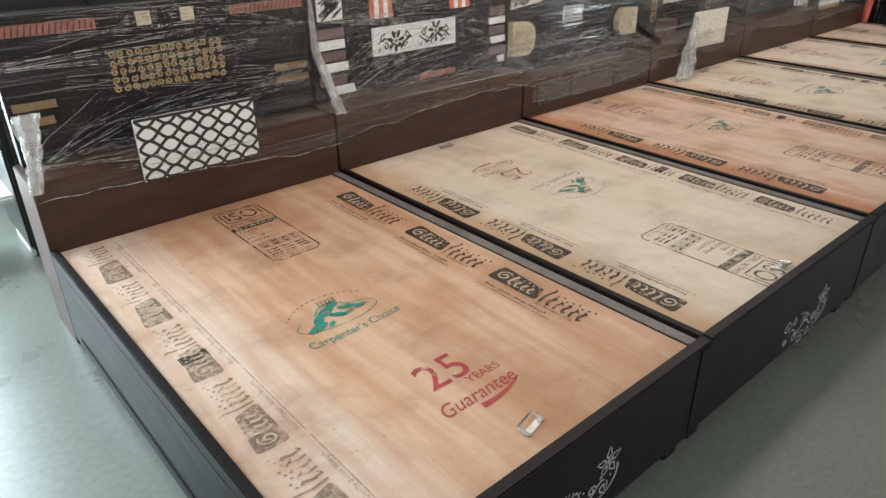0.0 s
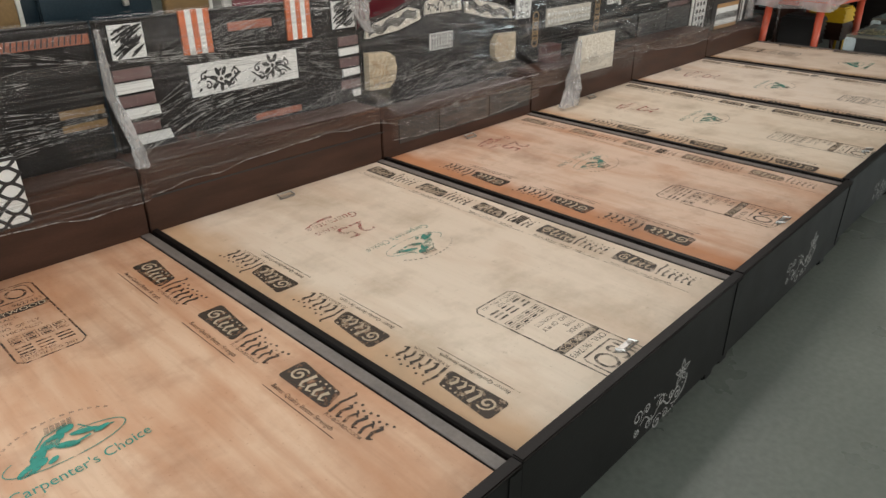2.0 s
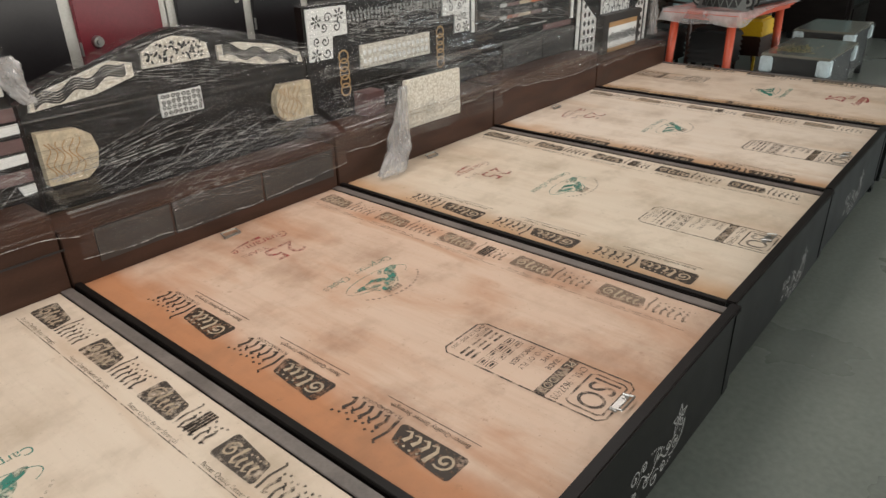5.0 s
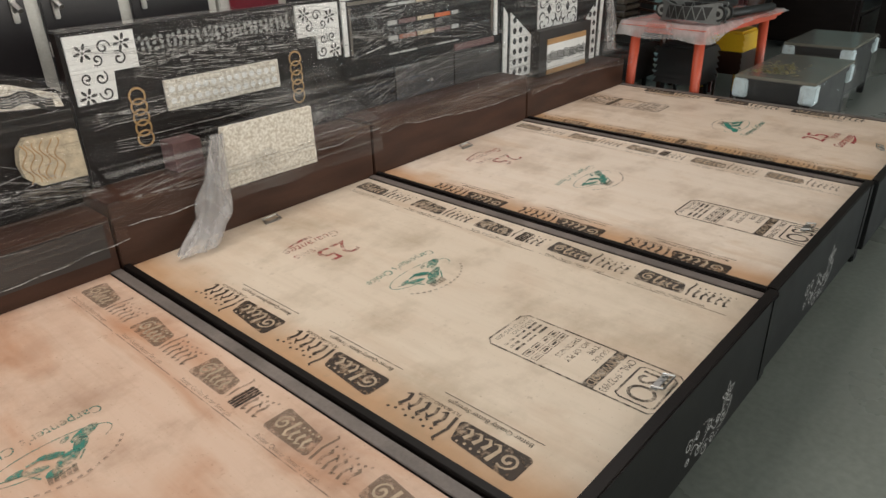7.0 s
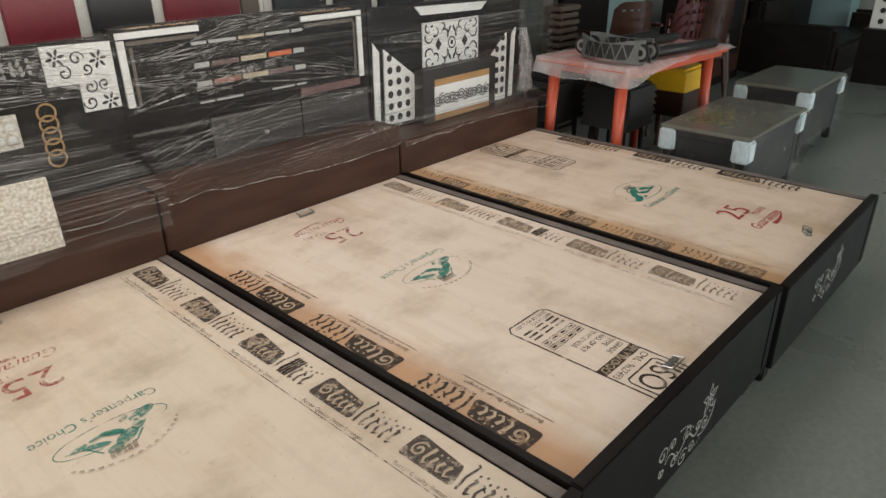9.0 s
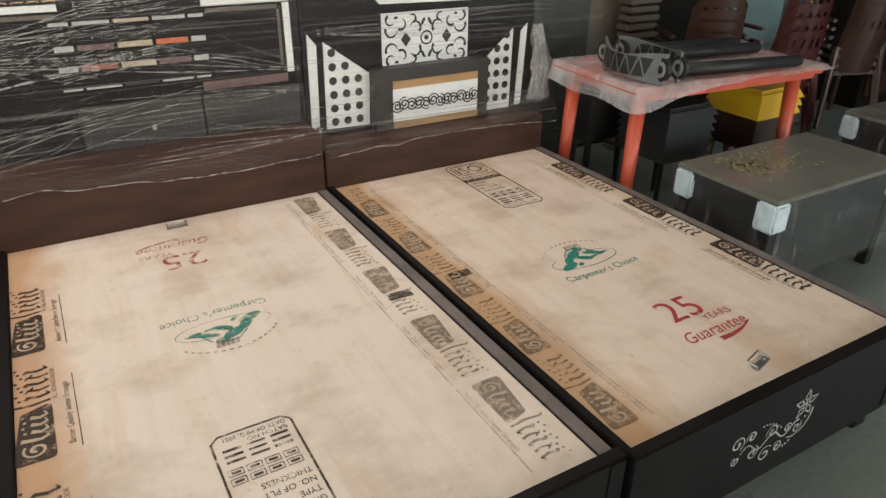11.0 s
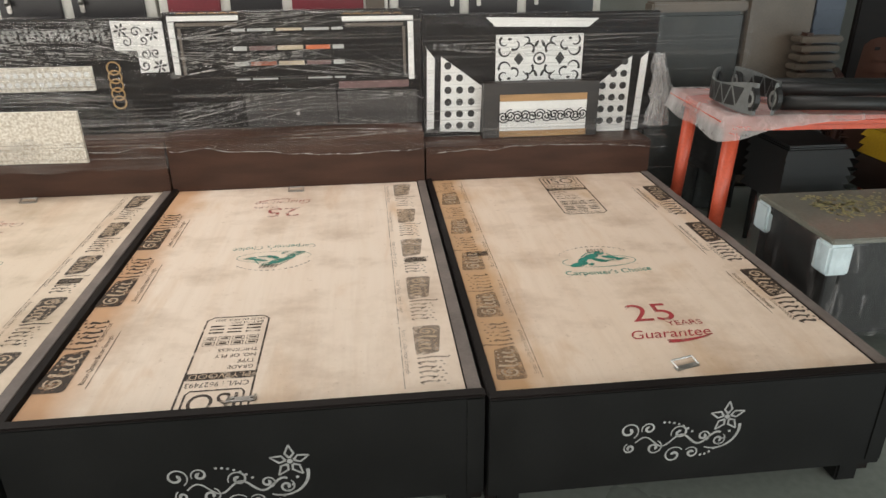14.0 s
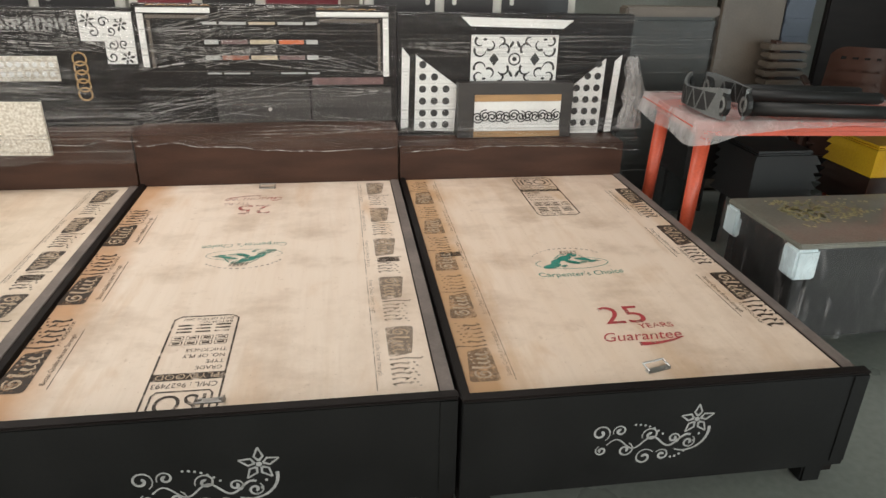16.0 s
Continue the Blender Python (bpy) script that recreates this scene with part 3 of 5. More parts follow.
def deck_print(deck, i, cx, cy, flip, rng):
    """All that is stencilled on one sheet."""
    s = -1 if flip else 1
    z = DECK + 0.0012
    side, starts, panel_at, emblem_at, guarantee_at, tally_at = PRINTS[i]

    def sheet(u, v, ox, oy, turn=0.0, zz=z):
        c, q = math.cos(turn), math.sin(turn)
        a, b = ox + u * c - v * q, oy + u * q + v * c
        return (cx + s * a, cy + s * b, zz)

    for k, start in enumerate(starts):
        a, g = bmesh.new(), bmesh.new()
        P = lambda u, v: sheet(u, v, side, start, -math.pi / 2)
        brand_mark(a, g, 0, 0, lambda u, v: P(u, v * 0.98), rng)
        letters(a, "PLY-BOARD-DOOR", 0.017, lambda u, v: P(0.235 + u, -0.014 + v))
        m = part("brand_stamp", a, M["ink_black"], deck, "black badge and flourish stencilled on the plywood")
        part("badge_gap", g, M["ink_pale"], m)
        t = bmesh.new()
        letters(t, "Better Quality Better Strength", 0.022, lambda u, v: P(0.03 + u, -0.042 + v))
        ribbon(t, [(0.01, -0.055), (0.33, -0.055)], 0.0025, None, P)
        part("slogan_stamp", t, M["ink_black"], m)
    # quality-mark panel
    a = bmesh.new()
    P = lambda u, v: sheet(u, v, *panel_at)
    for pts in ([(0.0, 0.02), (0.0, 0.52), (0.02, 0.54), (0.18, 0.54), (0.2, 0.52), (0.2, 0.02), (0.18, 0), (0.02, 0), (0, 0.02)],
                [(0.02, 0.43), (0.02, 0.51), (0.03, 0.525), (0.17, 0.525), (0.18, 0.51), (0.18, 0.43), (0.17, 0.415), (0.03, 0.415), (0.02, 0.43)]):
        ribbon(a, pts, 0.006, None, P)
    letters(a, "ISO", 0.115, lambda u, v: P(0.027 + u * 0.82, 0.432 + v))
    letters(a, "CM/L : 9627493", 0.03, lambda u, v: P(0.012 + u * 0.92, 0.375 + v * 1.1))
    ribbon(a, [(0.0, 0.345), (0.2, 0.345)], 0.035, None, P)
    for row, word in enumerate(("GRADE", "TYPE", "NO. OF PLY", "THICKNESS")):
        letters(a, word, 0.026, lambda u, v: P(0.012 + u * 0.9, 0.295 - 0.032 * row + v))
    for row in range(2):
        for col in range(4):
            x, y = 0.02 + 0.044 * col, 0.155 - 0.03 * row
            ribbon(a, [(x, y), (x + 0.035, y), (x + 0.035, y + 0.02), (x, y + 0.02), (x, y)], 0.003, None, P)
            ribbon(a, [(x + 0.006, y + 0.01), (x + 0.028, y + 0.01)], 0.008, None, P)
    for row in range(3):
        for col in range(3):
            ribbon(a, [(0.02 + 0.058 * col, 0.098 - 0.02 * row), (0.065 + 0.058 * col, 0.098 - 0.02 * row)], 0.009 - 0.002 * (col == 1), None, P)
    letters(a, "BATCH NO.", 0.02, lambda u, v: P(0.015 + u, 0.034 + v))
    letters(a, "DATE OF MFG. 2021", 0.02, lambda u, v: P(0.015 + u * 0.9, 0.013 + v))
    m = part("quality_stamp", a, M["ink_black" if i > 3 else "ink_mid"], deck, "black quality-mark panel stencilled on the plywood")
    g = bmesh.new()
    letters(g, "PLYWOOD", 0.036, lambda u, v: (lambda q: (q[0], q[1], q[2] + 0.0007))(P(0.012 + u * 0.98, 0.333 + v)))
    part("stamp_word", g, M["ink_pale"], m)
    # green emblem
    a = bmesh.new()
    P = lambda u, v: sheet(u, v, *emblem_at)
    for n, (u, v, ru, rv, turn) in enumerate(((-0.085, -0.012, 0.040, 0.017, 0.35), (-0.062, 0.022, 0.030, 0.016, 0.9), (-0.020, 0.052, 0.036, 0.019, 0.5), (0.020, 0.078, 0.022, 0.015, 0.2),
                               (0.004, 0.014, 0.030, 0.012, -0.5), (0.052, 0.036, 0.034, 0.010, -0.35), (0.088, 0.016, 0.022, 0.008, 0.2), (-0.040, -0.020, 0.016, 0.008, 0.6))):
        blob(a, u, v, ru * 1.02, rv * 1.05, lambda p, q: sheet(p, q, *emblem_at, 0.0, z + 0.0003 * n), turn, 12)
    ribbon(a, [(-0.02, 0.03), (0.02, 0.004), (0.06, 0.01)], 0.014, 0.007, lambda p, q: sheet(p, q, *emblem_at, 0.0, z + 0.0027))
    ribbon(a, [(0.05, 0.075), (0.075, 0.03), (0.12, 0.015)], 0.005, 0.004, P)
    ribbon(a, [(-0.06, 0.05), (-0.03, 0.085), (0.03, 0.1)], 0.005, 0.004, P)
    ribbon(a, [(0.145 * math.cos(k * math.pi / 20), 0.008 + 0.05 * math.sin(k * math.pi / 20)) for k in range(-24, 9)], 0.003, None, P)
    letters(a, "Carpenter's Choice", 0.05, lambda u, v: P(-0.16 + u * 0.84, -0.105 + v + 0.25 * (u - 0.16) ** 2))
    m = part("green_emblem", a, M["ink_green_worn" if flip else "ink_green"], deck, "green emblem and lettering stencilled on the plywood")
    a = bmesh.new()
    P2 = lambda u, v: (lambda q: (q[0], q[1], q[2] + 0.0032))(P(u, v))
    for k in range(5):
        ribbon(a, [(-0.02 + 0.014 * k, 0.085), (-0.014 + 0.014 * k, 0.115)], 0.011, None, P2)
    for k in range(15):
        t0 = 2.7 - k * 0.145
        ribbon(a, [(0.16 * math.cos(t0), 0.02 + 0.12 * math.sin(t0)), (0.16 * math.cos(t0 - 0.08), 0.02 + 0.12 * math.sin(t0 - 0.08))], 0.009, 0.006, P2)
    part("emblem_caption", a, M["ink_faded"], m)
    # red guarantee stamp
    a = bmesh.new()
    P = lambda u, v: sheet(u, v, *guarantee_at)
    letters(a, "25", 0.17, lambda u, v: P(0.045 + u * 0.95, 0.105 + v * 0.95))
    letters(a, "YEARS", 0.042, lambda u, v: P(0.15 + u, 0.068 + v))
    letters(a, "Guarantee", 0.072, lambda u, v: P(u * 0.86, v), 0.35)
    ribbon(a, [(0.11 + 0.02 * k, -0.022 + 0.0007 * k * k - 0.002 * k) for k in range(9)], 0.022, 0.003, P)
    part("guarantee_stamp", a, M["ink_red_worn" if flip else "ink_red"], deck, "red guarantee stamp on the plywood")
    # printed border strip
    strip = M[("ink_faded", "ink_mid", "ink_faded", "ink_mid", "ink_faded", "ink_faded")[i]]
    for k in range(5):
        a, g = bmesh.new(), bmesh.new()
        P = lambda u, v: sheet(u, v, -0.468, -0.88 + 0.36 * k, math.pi / 2)
        brand_mark(a, g, 0, 0, lambda u, v: P(u * 0.8, v * 0.95), rng)
        letters(a, "Better Quality Better Strength", 0.02, lambda u, v: P(0.02 + u, -0.036 + v))
        ribbon(a, [(0.0, -0.043), (0.34, -0.043)], 0.003, None, P)
        m = part("border_print", a, strip, deck, "worn brown border print along the plywood edge")
        part("border_gap", g, M["ink_pale"], m)
    # black tally mark across the border
    a = bmesh.new()
    P = lambda u, v: sheet(u - 0.033, v - 0.016, *tally_at)
    for k in range(4):
        ribbon(a, [(-0.01, 0.011 * k), (0.075, 0.011 * k)], 0.0085, None, P)
    part("tally_mark", a, M["ink_black"], deck)


def latch(bed, x, y, turn):
    """Chrome pull fixed to the deck: a plate, a bail and two screws."""
    m = Matrix.Translation((x, y, DECK)) @ Matrix.Rotation(turn, 4, "Z")

    def put(bm):
        bmesh.ops.transform(bm, matrix=m, verts=bm.verts)
        return bm

    plate = part("deck_pull", put(boxed(-0.04, 0.04, -0.016, 0.004, 0.0, 0.004, bevel=0.0015)), M["chrome"], bed, "small chrome pull on the deck")
    bm = bmesh.new()
    for a, b in (((-0.036, -0.014, 0.008), (-0.036, 0.02, 0.014)), ((0.036, -0.014, 0.008), (0.036, 0.02, 0.014)), ((-0.036, 0.02, 0.014), (0.036, 0.02, 0.014))):
        rod(bm, a, b, 0.003, n=8)
    part("bail", put(bm), M["chrome"], plate)
    for u in (-0.026, 0.026):
        part("screw", put(rod(bmesh.new(), (u, -0.008, 0.003), (u, -0.008, 0.007), 0.005, n=8)), M["chrome"], plate)


def make_bed(i):
    a, b, f = EDGES[i] + 0.004, EDGES[i + 1] - 0.004, FOOT[i]
    cx, cy = (a + b) / 2, (f + HEAD) / 2
    rng = random.Random(20 + i)
    words = ("orange-toned plywood deck and lattice headboard", "pale plywood deck and orange-striped headboard", "rust-stained plywood deck and arched headboard",
             "pale plywood deck and white corner plates", "pale peach plywood deck and framed headboard", "peach plywood deck and perforated white panels")[i]
    bed = thing("bed", (cx, cy, 0), "dark brown storage bed with " + words, "bed", "row of beds")
    deck = part("plywood_deck", boxed(a + 0.03, b - 0.044, f + 0.034, HEAD - 0.002, DECK - 0.018, DECK, bevel=0.002), PLY[i], bed, "stencilled plywood deck board")
    for x0, x1, top, mt in ((a, a + 0.028, DECK + 0.008, "dark"), (b - 0.042, b, DECK, "rail")):
        part("side_rail", boxed(x0, x1, f + 0.031, HEAD - 0.002, 0.04, top, bevel=0.003), M["dark"], bed)
        part("rail_cap", boxed(x0 + 0.001, x1 - 0.001, f + 0.032, HEAD - 0.003, top + 0.0005, top + 0.006, bevel=0.002), M[mt], bed, "scuffed grey edge strip" if mt == "rail" else "")
    if i == 0:
        part("side_groove", boxed(a - 0.002, a - 0.0005, f + 0.05, HEAD - 0.12, 0.36, 0.366), M["black_cut"], bed)
        part("side_frame", boxed(a - 0.006, a - 0.0005, f + 0.05, HEAD - 0.12, 0.045, 0.09, bevel=0.002), M["front"], bed)
    foot = part("foot_panel", boxed(a, b, f, f + 0.03, 0.09, RIM + 0.012, bevel=0.003), M["front"], bed, "black foot panel with a silver floral stencil")
    part("foot_rim", boxed(a - 0.002, b + 0.002, f - 0.003, f + 0.034, RIM + 0.0125, RIM + 0.022, bevel=0.004), M["dark"], bed)
    bm = bmesh.new()
    spray(bm, cx + (0.04, 0.10, 0.07, 0.16, -0.04, -0.05)[i], (0.20, 0.165, 0.2, 0.175, 0.195, 0.25)[i], (0.37, 0.36, 0.36, 0.34, 0.385, 0.36)[i], upright(f - 0.0015))
    part("floral_stencil", bm, M["silver"], foot, "silver painted floral spray")
    part("corner_post", boxed(b - 0.05, b - 0.002, f - 0.004, f - 0.0005, 0.11, RIM + 0.01, bevel=0.001), M["front"], foot)
    for x in (a + 0.03, b - 0.10):
        for y in (f + 0.03, HEAD - 0.10):
            part("leg", boxed(x, x + 0.07, y, y + 0.07, 0.0, 0.0895, bevel=0.006), M["front"], bed)
    part("plinth", boxed(a + 0.02, b - 0.02, f + 0.25, HEAD - 0.2, 0.0, 0.0395), M["front"], bed)
    deck_print(deck, i, cx, cy + 0.03, FLIPPED[i], rng)
    if FLIPPED[i]:
        latch(bed, cx - 0.02, f + 0.085, math.pi)
        latch(bed, cx - 0.02, HEAD - 0.07, 0.0)
    else:
        latch(bed, cx + 0.0, f + 0.12, 0.25)
    # storage box below the headboard
    part("headboard_box", boxed(a, b, HEAD, HEAD + 0.27, 0.0, (0.685, 0.69, 0.62, 0.66, 0.67, 0.585)[i], bevel=0.004), M["brown"], bed, "brown laminate box under the headboard")
    return bed


BEDS = [make_bed(i) for i in range(6)]
FACE = 2.87
TOPS = (1.225, 1.22, 1.22, 1.225, 1.245, 1.215)


def plates(parent, name, shapes, material, y, depth, label=""):
    for pts in shapes:
        part(name, slab(bmesh.new(), pts, y, depth), M[material], parent, label)


def board(i, a, b, z0, z1, outline=None):
    bm = slab(bmesh.new(), outline or rect(a, b, z0, z1), FACE + 0.004, 0.05)
    return part("headboard", bm, M["dark"], BEDS[i], "dark laminate headboard with inlaid decoration")


def ovals(bm, x, z0, z1, n, y, r):
    for k in range(n):
        z = z0 + (z1 - z0) * (k + 0.5) / n
        ribbon(bm, [(x + r * math.cos(t * 0.4488), z + r * math.sin(t * 0.4488)) for t in range(15)], r * 0.26, None, upright(y))


rng = random.Random(4)
# lattice headboard
h = board(0, 0.33, 1.60, 0.68, 1.225)
plates(h, "orange_strip", [rect(0.36, 0.70, 1.152, 1.192), rect(1.24, 1.59, 1.148, 1.185)], "rust", FACE, 0.006)
bm = bmesh.new()
for x0, x1 in ((0.37, 0.70), (1.25, 1.58)):
    for k in range(16):
        ribbon(bm, [(x0 + (x1 - x0) * k / 16, 1.152), (x0 + (x1 - x0) * (k + 0.5) / 16, 1.19)], 0.005, None, upright(FACE - 0.001))
part("strip_grooves", bm, M["black_cut"], h)
plates(h, "inlay_square", [rect(0.852, 0.908, 1.145, 1.197), rect(1.03, 1.085, 1.145, 1.197)], "cream", FACE, 0.006)
bm = bmesh.new()
scroll_field(bm, 0.715, 1.19, 0.9, 1.065, FACE + 0.001, 14, 5, 0.0085, rng)
part("gold_scrolls", bm, M["gold"], h, "gold scroll inlay")
plates(h, "tan_strip", [rect(1.42, 1.59, 0.877, 0.91), rect(1.42, 1.59, 0.825, 0.852), rect(0.35, 0.50, 0.89, 0.92), rect(0.35, 0.48, 0.83, 0.86)], "ochre", FACE, 0.006)
p = part("lattice_panel", slab(bmesh.new(), rect(0.69, 1.178, 0.6, 0.845), HEAD - 0.024, 0.02), M["white"], h, "white panel under a black wavy lattice")
bm = bmesh.new()
for k in range(5):
    for ph in (0, math.pi):
        z = 0.615 + 0.057 * k
        ribbon(bm, [(0.69 + 0.488 * t / 48, min(max(z + 0.0285 * math.sin(t / 48 * 2 * math.pi * 3 + ph), 0.602), 0.843)) for t in range(49)], 0.0125, None, upright(HEAD - 0.0255 - 0.0004 * (ph > 0)))
part("lattice", bm, M["black_cut"], p)

# striped headboard
h = board(1, 1.625, 2.91, 0.69, 1.22)
for x0, x1 in ((1.962, 2.1), (2.49, 2.627)):
    w = (x1 - x0) / 5
    for k in range(5):
        part("orange_band" if k % 2 == 0 else "white_band", slab(bmesh.new(), rect(x0 + k * w, x0 + (k + 1) * w - 0.001, 1.05, 1.232), FACE - 0.006, 0.01), M["orange" if k % 2 == 0 else "white"], h)
p = part("floral_plate", slab(bmesh.new(), rect(1.97, 2.527, 0.868, 1.006), FACE - 0.004, 0.008), M["white"], h, "white plate with cut-out black flowers")
bm = bmesh.new()
for u0 in (2.0, 2.27):
    ribbon(bm, [(u0 + 0.012 * k, 0.925 + 0.022 * math.sin(k * 0.42 + (u0 > 2.1) * 2.5)) for k in range(19)], 0.006, 0.011, upright(FACE - 0.0055))
    flower(bm, u0 + 0.115, 0.93 + (0.02 if u0 > 2.1 else 0), 0.058, upright(FACE - 0.0056), 7)
    for u, v, st, hd in ((0.035, 0.012, 1, 1), (0.19, 0.012, 3, -1), (0.17, -0.03, 0, 1), (0.05, -0.028, 2, -1)):
        ribbon(bm, spiral(u0 + u, 0.937 + v, 0.020, 1.1, st, hd, 14), 0.006, 0.010, upright(FACE - 0.0055))
    for k in range(6):
        blob(bm, u0 + 0.01 + 0.035 * k, 0.895 + 0.075 * (k % 2), 0.011, 0.005, upright(FACE - 0.0055), 0.8, 8)
part("flower_cutouts", bm, M["black_cut"], p)
p = part("hatched_square", slab(bmesh.new(), rect(1.664, 1.803, 1.07, 1.204), FACE - 0.002, 0.008), M["white"], h)
q = part("hatched_square", slab(bmesh.new(), rect(2.76, 2.9, 1.07, 1.2), FACE - 0.002, 0.008), M["white"], h)
for ob, x0 in ((p, 1.664), (q, 2.762)):
    bm = bmesh.new()
    for k in range(44):
        u = rng.uniform(0.002, 0.1)
        v = 1.073 + 0.115 * k / 44
        ribbon(bm, [(x0 + u, v), (x0 + min(u + rng.uniform(0.03, 0.06), 0.134), min(v + 0.03, 1.2))], 0.009, 0.005, upright(FACE - 0.0035))
    part("hatching", bm, M["black_cut"], ob)
for k, z in enumerate((0.952, 0.845, 0.732)):
    plates(h, "white_block", [[(1.648 + 0.015 * k * k, z - 0.017), (1.805 + 0.012 * k * k, z - 0.014), (1.803 + 0.01 * k * k, z + 0.026), (1.646 + 0.012 * k * k, z + 0.026)],
                              [(2.79 + 0.02 * k * k, z - 0.018), (2.915, z - 0.014), (2.915, z + 0.02), (2.785 + 0.018 * k * k, z + 0.018)]], "white", FACE - 0.004, 0.008)
    plates(h, "mauve_block", [rect(1.65, 1.805, z + 0.034, z + 0.08), rect(2.79, 2.915, z + 0.03, z + 0.075)], "mauve", FACE - 0.002, 0.006)
plates(h, "orange_strip", [rect(2.185, 2.41, 1.125, 1.162), rect(2.27, 2.53, 0.705, 0.735)], "rust", FACE, 0.006)
plates(h, "box_lid_edge", [rect(1.62, 2.88, 0.555, 0.562)], "black_cut", HEAD - 0.003, 0.002)

# arched headboard
arch = [(2.93, 0.62), (4.205, 0.62), (4.205, 1.02), (4.1, 1.09), (3.9, 1.12), (3.78, 1.165), (3.66, 1.2), (3.56, 1.215), (3.46, 1.2), (3.35, 1.165), (3.22, 1.12), (3.05, 1.09), (2.93, 1.03)]
h = board(2, 2.93, 4.205, 0.62, 1.2, arch)
cr = [("side_carving", [(2.96, 1.0), (3.2, 1.02), (3.36, 1.06), (3.36, 1.11), (3.28, 1.13), (3.16, 1.1), (2.97, 1.05)]),
      ("centre_carving", [(3.40, 1.08), (3.7, 1.08), (3.69, 1.14), (3.63, 1.17), (3.55, 1.185), (3.47, 1.17), (3.41, 1.14)]),
      ("side_carving", [(3.74, 1.06), (3.95, 1.01), (4.18, 0.985), (4.17, 1.03), (4.03, 1.085), (3.85, 1.12), (3.74, 1.12)])]
for k, (nm, pts) in enumerate(cr):
    c = part(nm, slab(bmesh.new(), pts, FACE - 0.012, 0.016), M["marble"], h, "cream carved crest panel")
    bm = bmesh.new()
    xs, zs = [q[0] for q in pts], [q[1] for q in pts]
    if k == 1:
        for _ in range(70):
            u, v = rng.uniform(3.42, 3.68), rng.uniform(1.09, 1.165)
            blob(bm, u, v, 0.008, 0.005, upright(FACE - 0.0135), rng.uniform(0, 3), 6)
    else:
        for j in range(5):
            ribbon(bm, [(min(xs) + 0.02 + (max(xs) - min(xs) - 0.05) * t / 20, (1.02 if k == 0 else 1.09) + (0.0037 if k == 0 else -0.0045) * t + 0.009 * j - 0.01 + 0.012 * math.sin(t * 0.9)) for t in range(21)], 0.007, None, upright(FACE - 0.0135))
    part("carving_lines", bm, M["black_cut"], c)
for pts in ([(2.95, 0.735), (3.09, 0.73), (3.135, 0.765), (3.15, 0.83), (3.135, 0.89), (3.09, 0.92), (2.95, 0.93)], [(4.03, 0.735), (4.19, 0.73), (4.19, 0.9), (4.02, 0.905), (3.99, 0.87), (3.98, 0.82), (3.99, 0.77)]):
    c = part("side_pad", slab(bmesh.new(), pts, 2.83, 0.042), M["cream"], h, "cream swirled pad")
    bm = bmesh.new()
    x0 = min(q[0] for q in pts) + 0.02
    for j in range(6):
        ribbon(bm, [(x0 + 0.022 * j + 0.012 * math.sin(t * 0.7 + j), 0.75 + 0.14 * t / 14) for t in range(15)], 0.004, None, upright(2.8285))
    part("pad_swirls", bm, M["tan"], c)
c = part("crest_tile", slab(bmesh.new(), rect(3.445, 3.635, 0.875, 0.968), FACE - 0.004, 0.008), M["white"], h)
bm = bmesh.new()
scroll_field(bm, 3.447, 3.633, 0.877, 0.966, FACE - 0.0055, 8, 4, 0.006, rng)
part("tile_scrolls", bm, M["grey"], c)
plates(h, "drawer_front", [rect(2.99, 3.285, 0.47, 0.60), rect(3.3, 3.72, 0.47, 0.60), rect(3.735, 4.13, 0.47, 0.60)], "grey", HEAD - 0.008, 0.007)

# corner-plate headboard
h = board(3, 4.215, 5.475, 0.66, 1.222)
L1 = [(4.232, 1.21), (4.484, 1.208), (4.482, 1.074), (4.384, 1.072), (4.376, 0.97), (4.232, 0.97)]
L2 = [(5.226, 1.212), (5.468, 1.206), (5.466, 0.966), (5.33, 0.966), (5.332, 1.072), (5.226, 1.074)]
for pts, x, sg in ((L1, 4.232, 1), (L2, 5.468, -1)):
    c = part("corner_plate", slab(bmesh.new(), pts[::-1], FACE - 0.006, 0.01), M["white"], h, "white L-shaped plate with black scroll cut-outs")
    bm = bmesh.new()
    up = upright(FACE - 0.0075)
    for u, v in ((0.055, 1.15), (0.2, 1.17), (0.04, 0.995)):
        flower(bm, x + sg * u, v, 0.034, up, 6)
    for u, v, r, st, hd in ((0.13, 1.16, 0.028, 0, 1), (0.18, 1.115, 0.028, 2, -1), (0.1, 1.12, 0.022, 4, 1), (0.10, 1.055, 0.026, 1, -1), (0.11, 1.0, 0.028, 3, 1), (0.05, 1.06, 0.022, 5, -1)):
        ribbon(bm, spiral(x + sg * u, v, r, 1.2, st, hd, 16), 0.005, 0.009, up)
    part("scroll_cutouts", bm, M["black_cut"], c)
bm = bmesh.new()
for k in range(26):
    for v in (1.13, 1.15, 1.17):
        blob(bm, 4.51 + 0.0268 * k + rng.uniform(-0.004, 0.004), v + rng.uniform(-0.004, 0.004), 0.009, 0.007, upright(FACE + 0.001), rng.uniform(0, 3), 7)
part("pebble_inlay", bm, M["grey_plastic"], h, "strip of small grey pebble inlay")
c = part("beaded_panel", slab(bmesh.new(), rect(4.562, 5.1, 0.885, 1.003), FACE - 0.006, 0.01), M["marble"], h, "cream beaded panel")
bm = bmesh.new()
for k in range(14):
    for v in (0.92, 0.965):
        blob(bm, 4.59 + 0.037 * k, v, 0.013, 0.013, upright(FACE - 0.0075))
part("beads", bm, M["white"], c)
bm = bmesh.new()
ovals(bm, 4.45, 0.78, 0.985, 5, FACE + 0.001, 0.031)
part("ring_chain", bm, M["gold"], h)
bm = bmesh.new()
